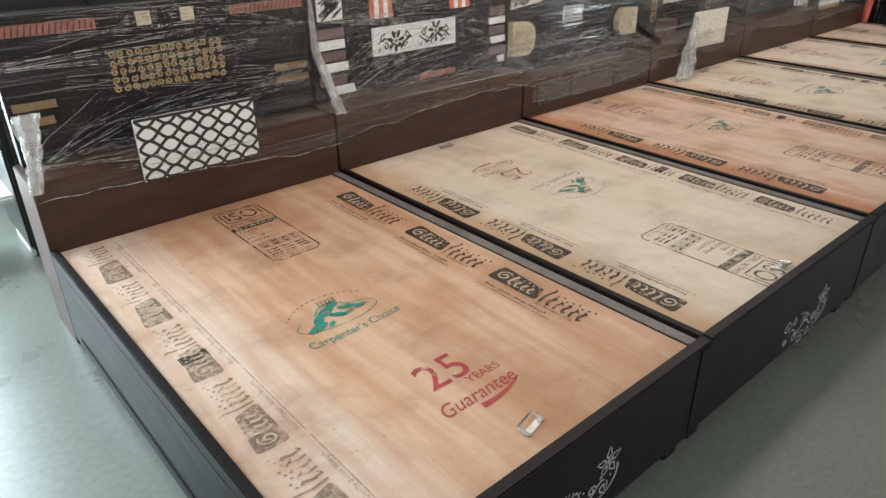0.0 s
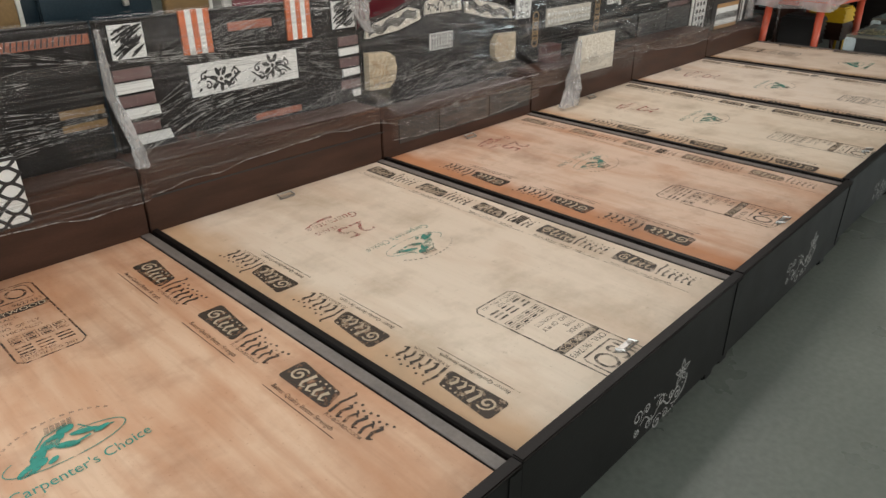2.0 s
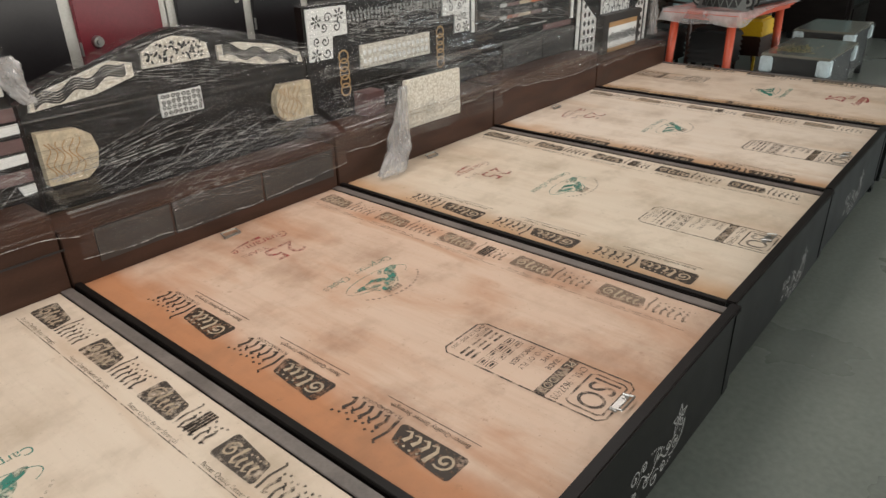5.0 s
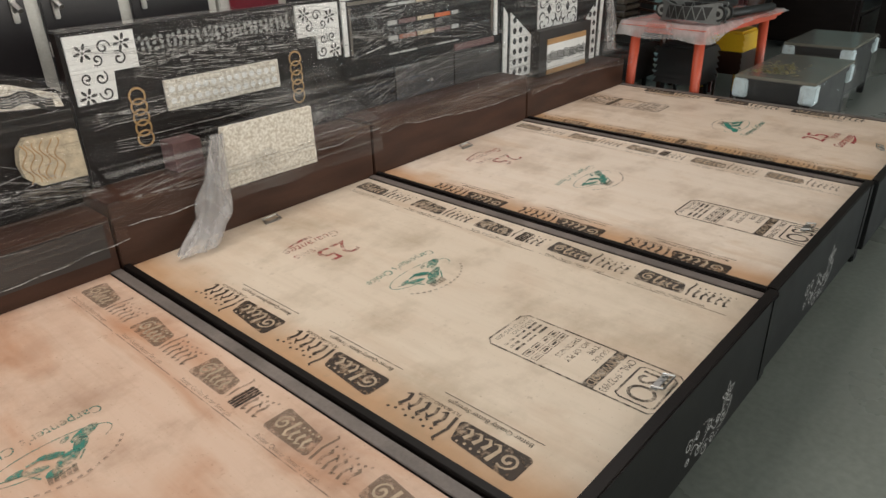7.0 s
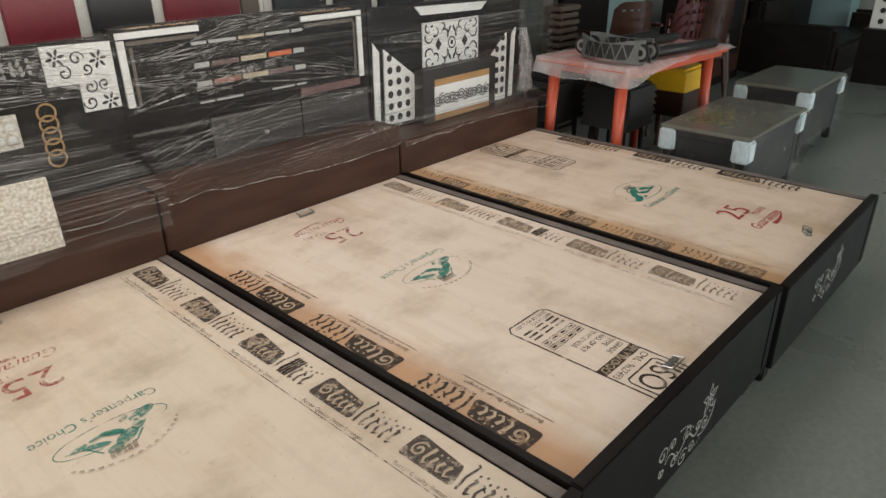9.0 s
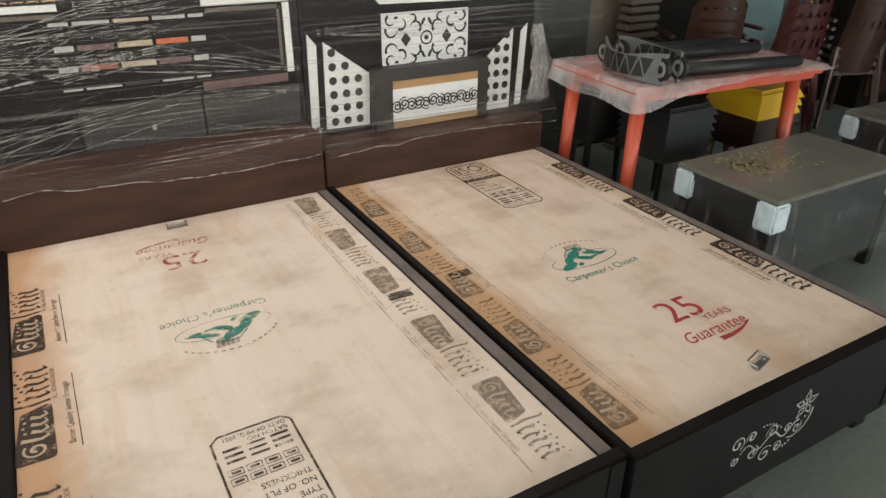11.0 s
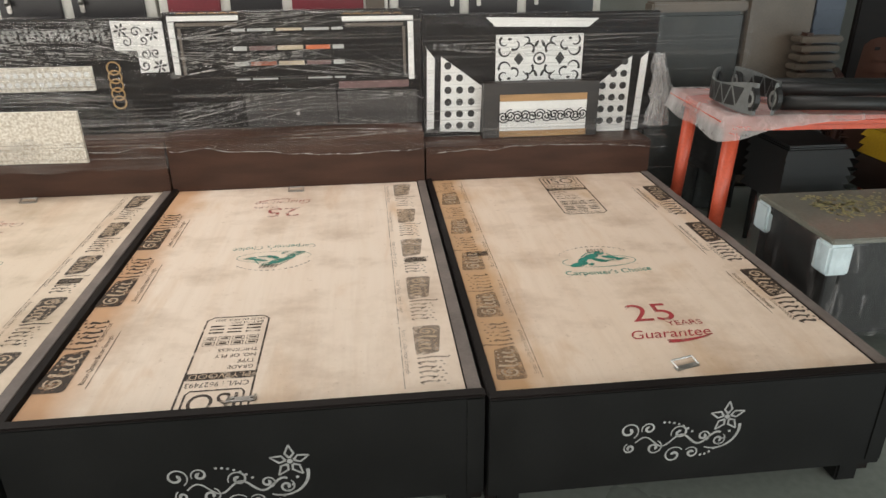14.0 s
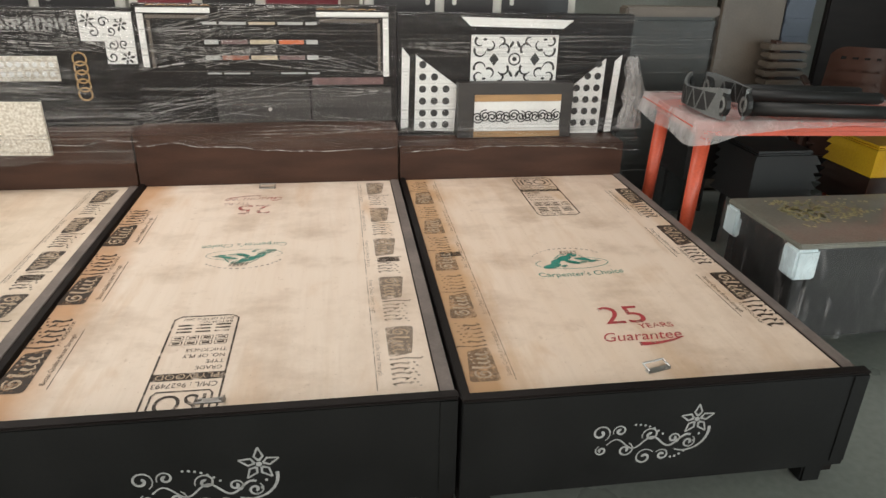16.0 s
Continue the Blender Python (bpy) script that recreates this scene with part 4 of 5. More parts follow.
ovals(bm, 5.2, 0.80, 1.01, 5, FACE + 0.001, 0.031)
part("ring_chain", bm, M["gold"], h)
plates(h, "speckled_panel", [[(4.6, 0.59), (5.08, 0.582), (5.076, 0.832), (4.64, 0.836)]], "marble", HEAD - 0.03, 0.02, "cream speckled panel leaning on the headboard box")
plates(h, "shelf_block", [rect(4.5, 4.62, 0.662, 0.78)], "mauve", FACE - 0.1, 0.1)

# framed headboard
h = board(4, 5.47, 6.728, 0.66, 1.245)
plates(h, "white_bar", [rect(5.492, 5.83, 1.205, 1.228), rect(6.335, 6.69, 1.19, 1.213), rect(5.492, 5.52, 0.95, 1.2), rect(6.662, 6.69, 0.9, 1.185)], "white", FACE - 0.004, 0.008)
plates(h, "grey_bar", [rect(5.53, 5.82, 1.18, 1.195), rect(6.35, 6.64, 1.165, 1.18), rect(5.535, 5.548, 0.95, 1.17), rect(6.635, 6.648, 0.93, 1.16)], "taupe", FACE - 0.002, 0.006)
for r, (z, cols) in enumerate(((1.158, ("white", "white", "cream", "white", "white")), (1.07, ("white", "mauve", "cream", "orange", "white")), (0.995, ("white", "rust", "cream", "mauve", "white")), (0.918, ("white", "white", "grey", "white", "white")))):
    x = 5.79
    for k, (c, w) in enumerate(zip(cols, (0.065, 0.125, 0.125, 0.12, 0.055))):
        hgt = 0.012 if r in (0,) else 0.02 if r < 3 else 0.007
        part("mosaic_bar", slab(bmesh.new(), rect(x, x + w, z - hgt / 2, z + hgt / 2), FACE - 0.002, 0.006), M["pale_grey" if c == "white" else c], h)
        x += w + 0.014
bm = bmesh.new()
for k in range(6):
    ribbon(bm, [(5.56 + 0.05 * k + 0.02 * math.cos(t * 0.5), 1.236 + 0.006 * math.sin(t * 0.5)) for t in range(7)], 0.004, None, upright(FACE + 0.001))
    ribbon(bm, [(6.36 + 0.05 * k + 0.02 * math.cos(t * 0.5), 1.222 + 0.006 * math.sin(t * 0.5)) for t in range(7)], 0.004, None, upright(FACE + 0.001))
part("scallop_trim", bm, M["tan"], h)
plates(h, "box_front", [rect(5.82, 6.28, 0.672, 0.85), rect(6.29, 6.70, 0.672, 0.845)], "grey", FACE - 0.01, 0.012)
bm = bmesh.new()
rod(bm, (6.08, FACE - 0.0105, 0.74), (6.08, FACE - 0.022, 0.74), 0.009, n=10)
part("knob", bm, M["chrome"], h)
part("shelf_board", slab(bmesh.new(), rect(6.3, 6.66, 0.86, 0.895), FACE - 0.003, 0.006), M["mauve"], h)

# perforated-panel headboard
h = board(5, 6.735, 7.985, 0.585, 1.212)
plates(h, "white_bar", [[(7.112, 1.15), (7.602, 1.14), (7.655, 1.182), (7.062, 1.196)], [(6.75, 0.625), (6.788, 0.632), (6.798, 0.998), (6.758, 1.047)], [(7.886, 0.589), (7.923, 0.593), (7.942, 1.007), (7.905, 0.973)]], "white", FACE - 0.003, 0.007)
p = part("scroll_plate", slab(bmesh.new(), rect(7.117, 7.58, 0.865, 1.108), FACE - 0.004, 0.008), M["white"], h, "white plate with symmetrical scroll cut-outs")
bm = bmesh.new()
up = upright(FACE - 0.0055)
cxp, czp = 7.3485, 0.9865
ribbon(bm, [(cxp + 0.03 * math.cos(t * 0.4488), czp + 0.03 * math.sin(t * 0.4488)) for t in range(15)], 0.008, None, up)
blob(bm, cxp, czp, 0.012, 0.012, up)
for sx in (1, -1):
    bm.faces.new([bm.verts.new(up(cxp + sx * (0.11 + 0.026 * math.cos(k * math.pi / 2)), czp + 0.034 * math.sin(k * math.pi / 2))) for k in range(4)])
    for sz in (1, -1):
        for u, v, r, st in ((0.06, 0.05, 0.028, 0.5), (0.135, 0.07, 0.024, 2.0), (0.185, 0.045, 0.03, 3.3), (0.075, 0.092, 0.018, 1.0), (0.19, 0.09, 0.022, 4.0)):
            ribbon(bm, [(cxp + sx * (u + r * math.cos(st + t * 0.28)), czp + sz * (v + r * math.sin(st + t * 0.28))) for t in range(13)], 0.005, 0.014, up)
        blob(bm, cxp + sx * 0.018, czp + sz * 0.075, 0.008, 0.02, up, sx * sz * 0.5, 8)
        blob(bm, cxp + sx * 0.16, czp + sz * 0.1, 0.011, 0.007, up, 0, 8)
part("scroll_cutouts", bm, M["black_cut"], p)
for pts, x0, sg in (([(6.822, 0.615), (7.038, 0.607), (7.048, 0.85), (6.83, 1.008)], 6.865, 1), ([(7.692, 0.583), (7.848, 0.575), (7.853, 0.987), (7.684, 0.847)], 7.815, -1)):
    p = part("perforated_panel", slab(bmesh.new(), pts, FACE - 0.004, 0.008), M["white"], h, "white slanted panel with round holes")
    bm = bmesh.new()
    for c, n in enumerate((6, 5, 4)):
        for k in range(n):
            blob(bm, x0 + sg * c * (0.062 if sg > 0 else 0.056), 0.645 + 0.063 * k, 0.019, 0.019, upright(FACE - 0.0055), 0, 14)
    part("holes", bm, M["black_cut"], p)
c = part("centre_box", slab(bmesh.new(), rect(7.045, 7.665, 0.575, 0.875), 2.80, 0.072), M["grey"], h, "raised dark box with striped inlay")
plates(c, "tan_band", [rect(7.132, 7.6, 0.78, 0.815), rect(7.132, 7.605, 0.59, 0.622)], "tan", 2.794, 0.008)
plates(c, "white_band", [rect(7.132, 7.6, 0.735, 0.779), rect(7.132, 7.6, 0.623, 0.66), rect(7.132, 7.6, 0.661, 0.734)], "white", 2.794, 0.008)
bm = bmesh.new()
for k in range(12):
    ribbon(bm, spiral(7.15 + 0.039 * k, 0.697 + 0.008 * (k % 2), 0.033, 1.9, k * 1.3, 1 if k % 2 else -1, 24), 0.006, 0.009, upright(2.7925))
part("scroll_band", bm, M["black_cut"], c)


# ---- stretch film over the headboards ----
def film(i, a, b, top, lip, low, sag, seed, arch=0.0):
    """A draped sheet: over the top edge, down the face, out over the box and down its front."""
    nx, prof = 60, []
    for k in range(9):
        prof.append((FACE + 0.06 - 0.0875 * k / 8, top + 0.006, 0.0))
    for k in range(26):
        t = k / 25
        prof.append((FACE - 0.03 - 0.015 * t, top + 0.004 + (lip + 0.1 - top) * t, 1.0))
    for k in range(1, 12):
        t = k / 11
        prof.append((FACE - 0.045 + (HEAD - 0.035 - FACE + 0.045) * t, lip + 0.1 - 0.095 * t, 1.0))
    for k in range(1, 13):
        t = k / 12
        prof.append((HEAD - 0.035 + 0.012 * t, lip + 0.005 + (low - lip) * t, 0.4 + t))
    bm = bmesh.new()
    rows = []
    for r, (y, z, w) in enumerate(prof):
        row = []
        for c in range(nx + 1):
            u = c / nx
            x = a + (b - a) * u
            v = Vector((x * 1.3, seed * 3.1, z * 9 + x * 0.8))
            d = 0.016 * noise.noise(v) + 0.007 * noise.noise(v * 3.0)
            tail = max(0, (r - (len(prof) - 12)) / 12)
            zz = z + tail * (sag * math.sin(u * math.pi * 1.3 + seed) + 0.02 * noise.noise(Vector((x * 7, seed, 0))))
            share = max(0.0, (zz - lip - 0.05) / (top - lip - 0.05))
            zz -= share * arch * min(1.0, abs(2 * u - 1) ** 1.2)
            row.append(bm.verts.new((x + 0.3 * d * w, y - abs(d) * w, zz + 0.2 * d * w)))
        rows.append(row)
    for r in range(len(rows) - 1):
        for c in range(nx):
            bm.faces.new((rows[r][c], rows[r][c + 1], rows[r + 1][c + 1], rows[r + 1][c]))
    rows_at = [v.co.copy() for v in rows[-1]]
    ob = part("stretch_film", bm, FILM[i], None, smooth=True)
    hem = bmesh.new()
    for c in range(nx):
        u = c / nx
        rod(hem, rows_at[c], rows_at[c + 1], 0.0011 + 0.0012 * abs(noise.noise(Vector((u * 9, seed, 1)))), n=5)
    rg = random.Random(int(seed * 10))

    def skin(x, z):
        u = abs(2 * (x - a) / (b - a) - 1) ** 1.2
        z = min(z, top - 0.01 - arch * u)
        return (x, FACE - 0.062 if z > lip + 0.1 else max(HEAD - 0.04, FACE - 0.062 - (lip + 0.1 - z) * 1.75), z)

    # thin pale strands along the pleats stand in for bright glints
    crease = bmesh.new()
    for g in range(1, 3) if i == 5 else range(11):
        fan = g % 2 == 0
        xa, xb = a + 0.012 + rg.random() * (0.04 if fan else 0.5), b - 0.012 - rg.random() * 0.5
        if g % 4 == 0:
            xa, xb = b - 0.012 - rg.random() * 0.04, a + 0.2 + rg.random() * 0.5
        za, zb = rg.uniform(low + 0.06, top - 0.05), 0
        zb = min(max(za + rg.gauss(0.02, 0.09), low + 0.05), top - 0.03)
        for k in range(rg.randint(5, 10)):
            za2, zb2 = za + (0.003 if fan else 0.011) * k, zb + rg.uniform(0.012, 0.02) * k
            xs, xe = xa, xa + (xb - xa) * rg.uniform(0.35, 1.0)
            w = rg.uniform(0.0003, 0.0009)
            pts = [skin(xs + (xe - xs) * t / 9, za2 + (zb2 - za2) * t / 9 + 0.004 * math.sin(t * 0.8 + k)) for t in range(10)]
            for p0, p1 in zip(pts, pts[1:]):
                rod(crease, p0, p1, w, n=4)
    tagged(part("crease", crease, M["crease"], ob, "thin white lines painting the glints on stretched pleats in the film"), kind="stuff")
    part("hem", hem, M["crease"], ob, "gathered milky lower edge", True)
    tagged(ob, "clear crinkled stretch film wrapped over a bed headboard", "plastic wrap", "film on headboards")


film(0, 0.30, 1.605, 1.228, 0.70, 0.585, 0.03, 1.0)
film(1, 1.612, 2.925, 1.24, 0.70, 0.60, -0.03, 2.0)
film(2, 2.925, 4.205, 1.222, 0.65, 0.50, 0.02, 3.0, 0.16)
film(3, 4.21, 5.47, 1.226, 0.68, 0.60, 0.04, 4.0)
film(4, 5.468, 6.73, 1.25, 0.70, 0.60, -0.03, 5.0)
film(5, 6.735, 7.99, 1.216, 0.60, 0.56, 0.02, 6.0)


def bunch(path, r0, r1, seed, label):
    """A twisted tail of gathered film."""
    bm = bmesh.new()
    rings = []
    n = 36
    for k in range(25):
        t = k / 24
        seg = t * (len(path) - 1)
        j = min(int(seg), len(path) - 2)
        c = Vector(path[j]).lerp(Vector(path[j + 1]), seg - j)
        r = r0 + (r1 - r0) * t
        rings.append([bm.verts.new(c + Vector((math.cos(a), 0.45 * math.sin(a), 0)) * r * (1 + 0.9 * noise.noise(Vector((math.cos(a) * 3.5, math.sin(a) * 3.5, t * 3 + seed))) + 0.5 * noise.noise(Vector((math.cos(a) * 8, math.sin(a) * 8, t * 5 + seed)))))
                      for a in (2 * math.pi * q / n for q in range(n))])
    for k in range(24):
        for q in range(n):
            bm.faces.new((rings[k][q], rings[k][(q + 1) % n], rings[k + 1][(q + 1) % n], rings[k + 1][q]))
    tagged(part("bunched_film", bm, CLOUDY, None, smooth=True), label, "plastic wrap")


bunch([(4.61, 2.62, 0.82), (4.57, 2.61, 0.68), (4.53, 2.59, 0.53), (4.40, 2.53, 0.43)], 0.022, 0.075, 1, "milky twisted tail of stretch film hanging on a bed")
bunch([(1.61, 2.84, 1.2), (1.612, 2.82, 0.95), (1.63, 2.72, 0.76), (1.60, 2.62, 0.70)], 0.008, 0.03, 2, "crumpled film gathered between two headboards")
bunch([(0.36, 2.70, 0.92), (0.34, 2.64, 0.80), (0.31, 2.62, 0.66)], 0.035, 0.02, 3, "crumpled film gathered on a headboard corner")
bunch([(2.90, 2.84, 1.2), (2.93, 2.83, 1.1), (2.96, 2.82, 1.04)], 0.05, 0.02, 5, "crumpled film at a headboard corner")


bm = bmesh.new()
rows = []
for k in range(25):
    row = []
    for c in range(41):
        u, w = c / 40, k / 24
        hi = 0.86 + 0.13 * u / 0.72 if u < 0.72 else 0.99 - 0.27 * (u - 0.72) / 0.28
        y0 = HEAD - 0.04 + 0.06 * math.sin(math.pi * u)
        fold = noise.noise(Vector((u * 7 + w * 2, w * 2.5, 3))) + 0.5 * noise.noise(Vector((u * 19 - w * 5, w * 4, 8)))
        row.append(bm.verts.new((4.56 + 0.90 * u - 0.07 * w * (1 - u), y0 * (1 - w) + (HEAD - 0.05) * w - 0.012 * abs(fold), hi * (1 - w) + (0.545 + 0.02 * noise.noise(Vector((u * 6, 1, 1)))) * w)))
    rows.append(row)
for k in range(24):
    for c in range(40):
        bm.faces.new((rows[k][c], rows[k + 1][c], rows[k + 1][c + 1], rows[k][c + 1]))
tagged(part("loose_film", bm, film_material("tented_film", 0.5, 0.22, 41.0), None, smooth=True), "loose clear film tented over a speckled headboard panel", "plastic wrap")

bunch([(8.0, 2.85, 1.0), (8.03, 2.84, 0.8), (8.01, 2.83, 0.62)], 0.03, 0.06, 7, "crumpled film hanging at the end of the bed row")


# ---- steel wardrobes behind the beds ----
def wardrobe(x0, widths, colours, label, handle):
    w = sum(widths) + 0.05 * (len(widths) + 1)
    ob = thing("wardrobe", (x0 + w / 2, 3.8, 0), label, "wardrobe", "row of steel wardrobes")
    part("carcass", boxed(x0, x0 + w, 3.565, 4.05, 0.1, 1.98, bevel=0.006), M["enamel"], ob, "white enamelled carcass")
    for x in (x0 + 0.03, x0 + w - 0.09):
        for y in (3.6, 3.95):
            part("leg", boxed(x, x + 0.06, y, y + 0.06, 0, 0.1), M["charcoal"], ob)
    x = x0 + 0.05
    for k, (dw, c) in enumerate(zip(widths, colours)):
        d = part("door", boxed(x + 0.003, x + dw - 0.003, 3.54, 3.563, 0.16, 1.93, bevel=0.006), M[c], ob, c + " enamelled door")
        for hz in (0.35, 1.05, 1.75):
            part("hinge", rod(bmesh.new(), (x + 0.004, 3.538, hz), (x + 0.004, 3.538, hz + 0.06), 0.006, n=8), M["chrome"], d)
        if c != "charcoal" or handle:
            bm = bmesh.new()
            hx = x + 0.06 if k else x + dw - 0.05
            if handle:
                box(bm, hx - 0.012, hx + 0.012, 3.525, 3.54, 1.2, 1.36, bevel=0.004)
                rod(bm, (hx, 3.53, 1.28), (hx + 0.01, 3.49, 1.25), 0.012, n=10)
            else:
                rod(bm, (hx + 0.02, 3.54, 1.105), (hx + 0.02, 3.52, 1.105), 0.028, 0.024, n=18)
                rod(bm, (hx + 0.02, 3.525, 1.105), (hx + 0.02, 3.508, 1.105), 0.014, 0.012, n=12)
            part("door_handle", bm, M["chrome"], d, "round chrome door knob" if not handle else "chrome lever door handle")
        x += dw + 0.05


wardrobe(2.56, (0.40, 0.36, 0.42), ("maroon", "charcoal", "maroon"), "white steel wardrobe with maroon and black doors", False)
wardrobe(3.92, (0.40, 0.34, 0.40), ("charcoal", "charcoal", "charcoal"), "white steel wardrobe with glossy black doors", True)
wardrobe(5.28, (0.30, 0.30, 0.42), ("maroon", "charcoal", "maroon"), "white steel wardrobe with maroon and charcoal doors", False)
wardrobe(6.60, (0.37, 0.30, 0.42), ("charcoal", "charcoal", "charcoal"), "white steel wardrobe with plain black doors", True)

ob = thing("steel_cupboard", (1.85, 3.8, 0), "blue-black enamelled steel cupboard with a chrome lever", "cupboard")
bm = boxed(1.58, 2.17, 3.5, 4.0, 0.08, 1.85, bevel=0.06)
part("body", bm, M["steel_blue"], ob, smooth=False)
part("plinth", boxed(1.6, 2.15, 3.54, 3.98, 0.0, 0.079), M["charcoal"], ob)
bm = boxed(2.0, 2.03, 3.485, 3.5, 1.2, 1.36, bevel=0.004)
rod(bm, (2.015, 3.49, 1.27), (1.97, 3.46, 1.26), 0.011, n=10)
part("door_handle", bm, M["chrome"], ob)
for x0, x1, y, mt, lab in ((1.40, 1.55, 3.52, "ochre", "ochre brown board leaning behind the beds"), (2.22, 2.46, 3.52, "ochre", "ochre brown board standing behind the beds"), (6.46, 6.57, 3.55, "taupe", "film-wrapped beige board between wardrobes")):
    ob = thing("board", ((x0 + x1) / 2, y + 0.03, 0), lab, "board")
    part("panel", boxed(x0, x1, y, y + 0.04, 0, 1.9, bevel=0.004), M[mt], ob)
    part("edge_strip", boxed(x1 + 0.001, x1 + 0.02, y, y + 0.045, 0, 1.9, bevel=0.002), M["enamel"], ob)
ob = thing("dark_cupboard", (0.9, 3.8, 0), "dark green-black steel cupboard behind the beds", "cupboard")
part("body", boxed(0.36, 1.36, 3.55, 4.05, 0.06, 1.8, bevel=0.012), M["slate"], ob)
part("door", boxed(0.40, 0.85, 3.527, 3.549, 0.12, 1.75, bevel=0.004), M["charcoal"], ob)
part("door", boxed(0.87, 1.32, 3.527, 3.549, 0.12, 1.75, bevel=0.004), M["charcoal"], ob)
part("plinth", boxed(0.40, 1.32, 3.6, 4.0, 0.0, 0.06), M["charcoal"], ob)
ob = thing("white_stool", (0.24, 3.78, 0), "white moulded plastic step standing on the floor", "stool")
part("top", boxed(0.0, 0.40, 3.62, 3.95, 0.30, 0.335, bevel=0.012), M["white"], ob)
for x in (0.01, 0.365):
    part("side", boxed(x, x + 0.025, 3.63, 3.94, 0.0, 0.299, bevel=0.006), M["white"], ob)


# ---- red table and what lies on it ----
ob = thing("plastic_table", (8.7, 2.38, 0), "red plastic table with its top wrapped in clear film", "table")
part("tabletop", boxed(8.02, 9.27, 2.05, 2.74, 0.785, 0.825, bevel=0.018), M["red_plastic"], ob)
part("apron", boxed(8.06, 9.23, 2.09, 2.70, 0.755, 0.784, bevel=0.006), M["red_plastic"], ob)
for x, sx in ((8.12, -1), (9.15, 1)):
    for y, sy in ((2.15, -1), (2.65, 1)):
        part("leg", rod(bmesh.new(), (x + 0.03 * sx, y + 0.02 * sy, 0.0), (x, y, 0.758), 0.03, 0.037, 16), M["red_plastic"], ob, smooth=True)
ob.rotation_euler[2] = radians(-4)
bm = bmesh.new()
rows = []
for k in range(46):
    row = []
    for c in range(24):
        u, v = k / 45, c / 23
        x, y = 8.0 + 1.29 * u, 2.025 + 0.74 * v
        e = min(u * 1.4, (1 - u) * 1.4, v * 0.74, (1 - v) * 0.74)
        drop = 0.0 if e > 0.03 else (0.03 - e) / 0.03
        hang = (0.018 + 0.085 * max(0, 1 - u * 2.6) + 0.02 * noise.noise(Vector((x * 5, y * 5, 2)))) * drop
        row.append(bm.verts.new((x + drop * 0.012 * noise.noise(Vector((y * 9, x * 9, 0))), y, 0.831 + 0.006 * abs(noise.noise(Vector((x * 16, y * 3, 0)))) - hang)))
    rows.append(row)
for k in range(45):
    for c in range(23):
        bm.faces.new((rows[k][c], rows[k + 1][c], rows[k + 1][c + 1], rows[k][c + 1]))
bmesh.ops.rotate(bm, verts=bm.verts, cent=(8.7, 2.38, 0), matrix=Matrix.Rotation(radians(-4), 3, "Z"))
tagged(part("table_film", bm, film_material("table_film", 0.2, 0.66, 21.0, True), None, smooth=True), "wrinkled clear film over a red plastic table", "plastic wrap")


def leg_frame(x, y, z, turn, s, label):
    """A moulded brace: two facing ribbed half-rings with round sockets at their ends, and two tubes."""
    ob = thing("leg_brace", (x, y, z), label, "furniture part", "loose plastic leg braces")
    m = Matrix.Translation((x, y, z)) @ Matrix.Rotation(turn, 4, "Z")

    def put(bm):
        bmesh.ops.transform(bm, matrix=m, verts=bm.verts)
        return bm

    for side in (1, -1):
        n = 14
        at = lambda k, off=0.0: (-0.2 * s + 0.4 * s * k / n, side * ((0.03 + 0.085 * math.sin(math.pi * k / n)) * s + off))
        bm = bmesh.new()
        rows = []
        for k in range(n + 1):
            h = 0.05 + 0.012 * math.cos(2 * math.pi * k / n)
            rows.append([bm.verts.new((*at(k, off), (0.062 + sg * h) * s)) for off, sg in ((0.0, -1), (0.0, 1), (0.014, 1), (0.014, -1))])
        for p, q in zip(rows, rows[1:]):
            for c in range(4):
                bm.faces.new((p[c], p[(c + 1) % 4], q[(c + 1) % 4], q[c]))
        bm.faces.new(rows[0][::-1])
        bm.faces.new(rows[-1])
        plate = part("side_plate", put(bm), M["dim_grey"], ob, "grey plate with black triangular recesses")
        for k in range(2, 12):
            for off in (0.0155, -0.0015):
                bm = bmesh.new()
                lo, hi = 0.024 * s, 0.1 * s
                tri = ((k - 0.6, lo), (k + 1.05, lo), (k + 0.25, hi - 0.006)) if k % 2 else ((k - 0.6, hi), (k + 1.05, hi), (k + 0.25, lo + 0.006))
                bm.faces.new([bm.verts.new((*at(q, off), z)) for q, z in tri])
                part("recess", put(bm), M["black_plastic"], plate)
        for k in (0.4, n - 0.4):
            for r, off, mt, nm in ((0.046, 0.017, "black_plastic", "socket"), (0.032, 0.019, "grey_plastic", "bush"), (0.016, 0.021, "black_plastic", "bore")):
                c = at(k)
                o = side * off
                part(nm, put(rod(bmesh.new(), (c[0], c[1] - 0.2 * o, 0.062 * s), (c[0], c[1] + o, 0.062 * s), r * s, n=18)), M[mt], plate)
    return ob


leg_frame(8.19, 2.30, 0.838, radians(84), 1.12, "grey ribbed plastic leg brace lying on a table")
for (x0, y0, x1, y1), lab in (((8.30, 2.16, 9.0, 2.04), "black plastic table leg lying on the table"), ((8.38, 2.60, 9.1, 2.52), "dark plastic table leg lying on the table"), ((8.42, 2.45, 9.1, 2.36), "black tapered table leg lying on the table")):
    ob = thing("tapered_tube", ((x0 + x1) / 2, (y0 + y1) / 2, 0.84), lab, "furniture part", "loose table legs")
    part("tube", rod(bmesh.new(), (x0, y0, 0.872), (x1, y1, 0.868), 0.033, 0.029, 18), M["black_plastic"], ob, smooth=True)
    part("end_cap", rod(bmesh.new(), (x1, y1, 0.868), (x1 + 0.02, y1 - 0.003, 0.868), 0.029, 0.024, 18), M["black_plastic"], ob)


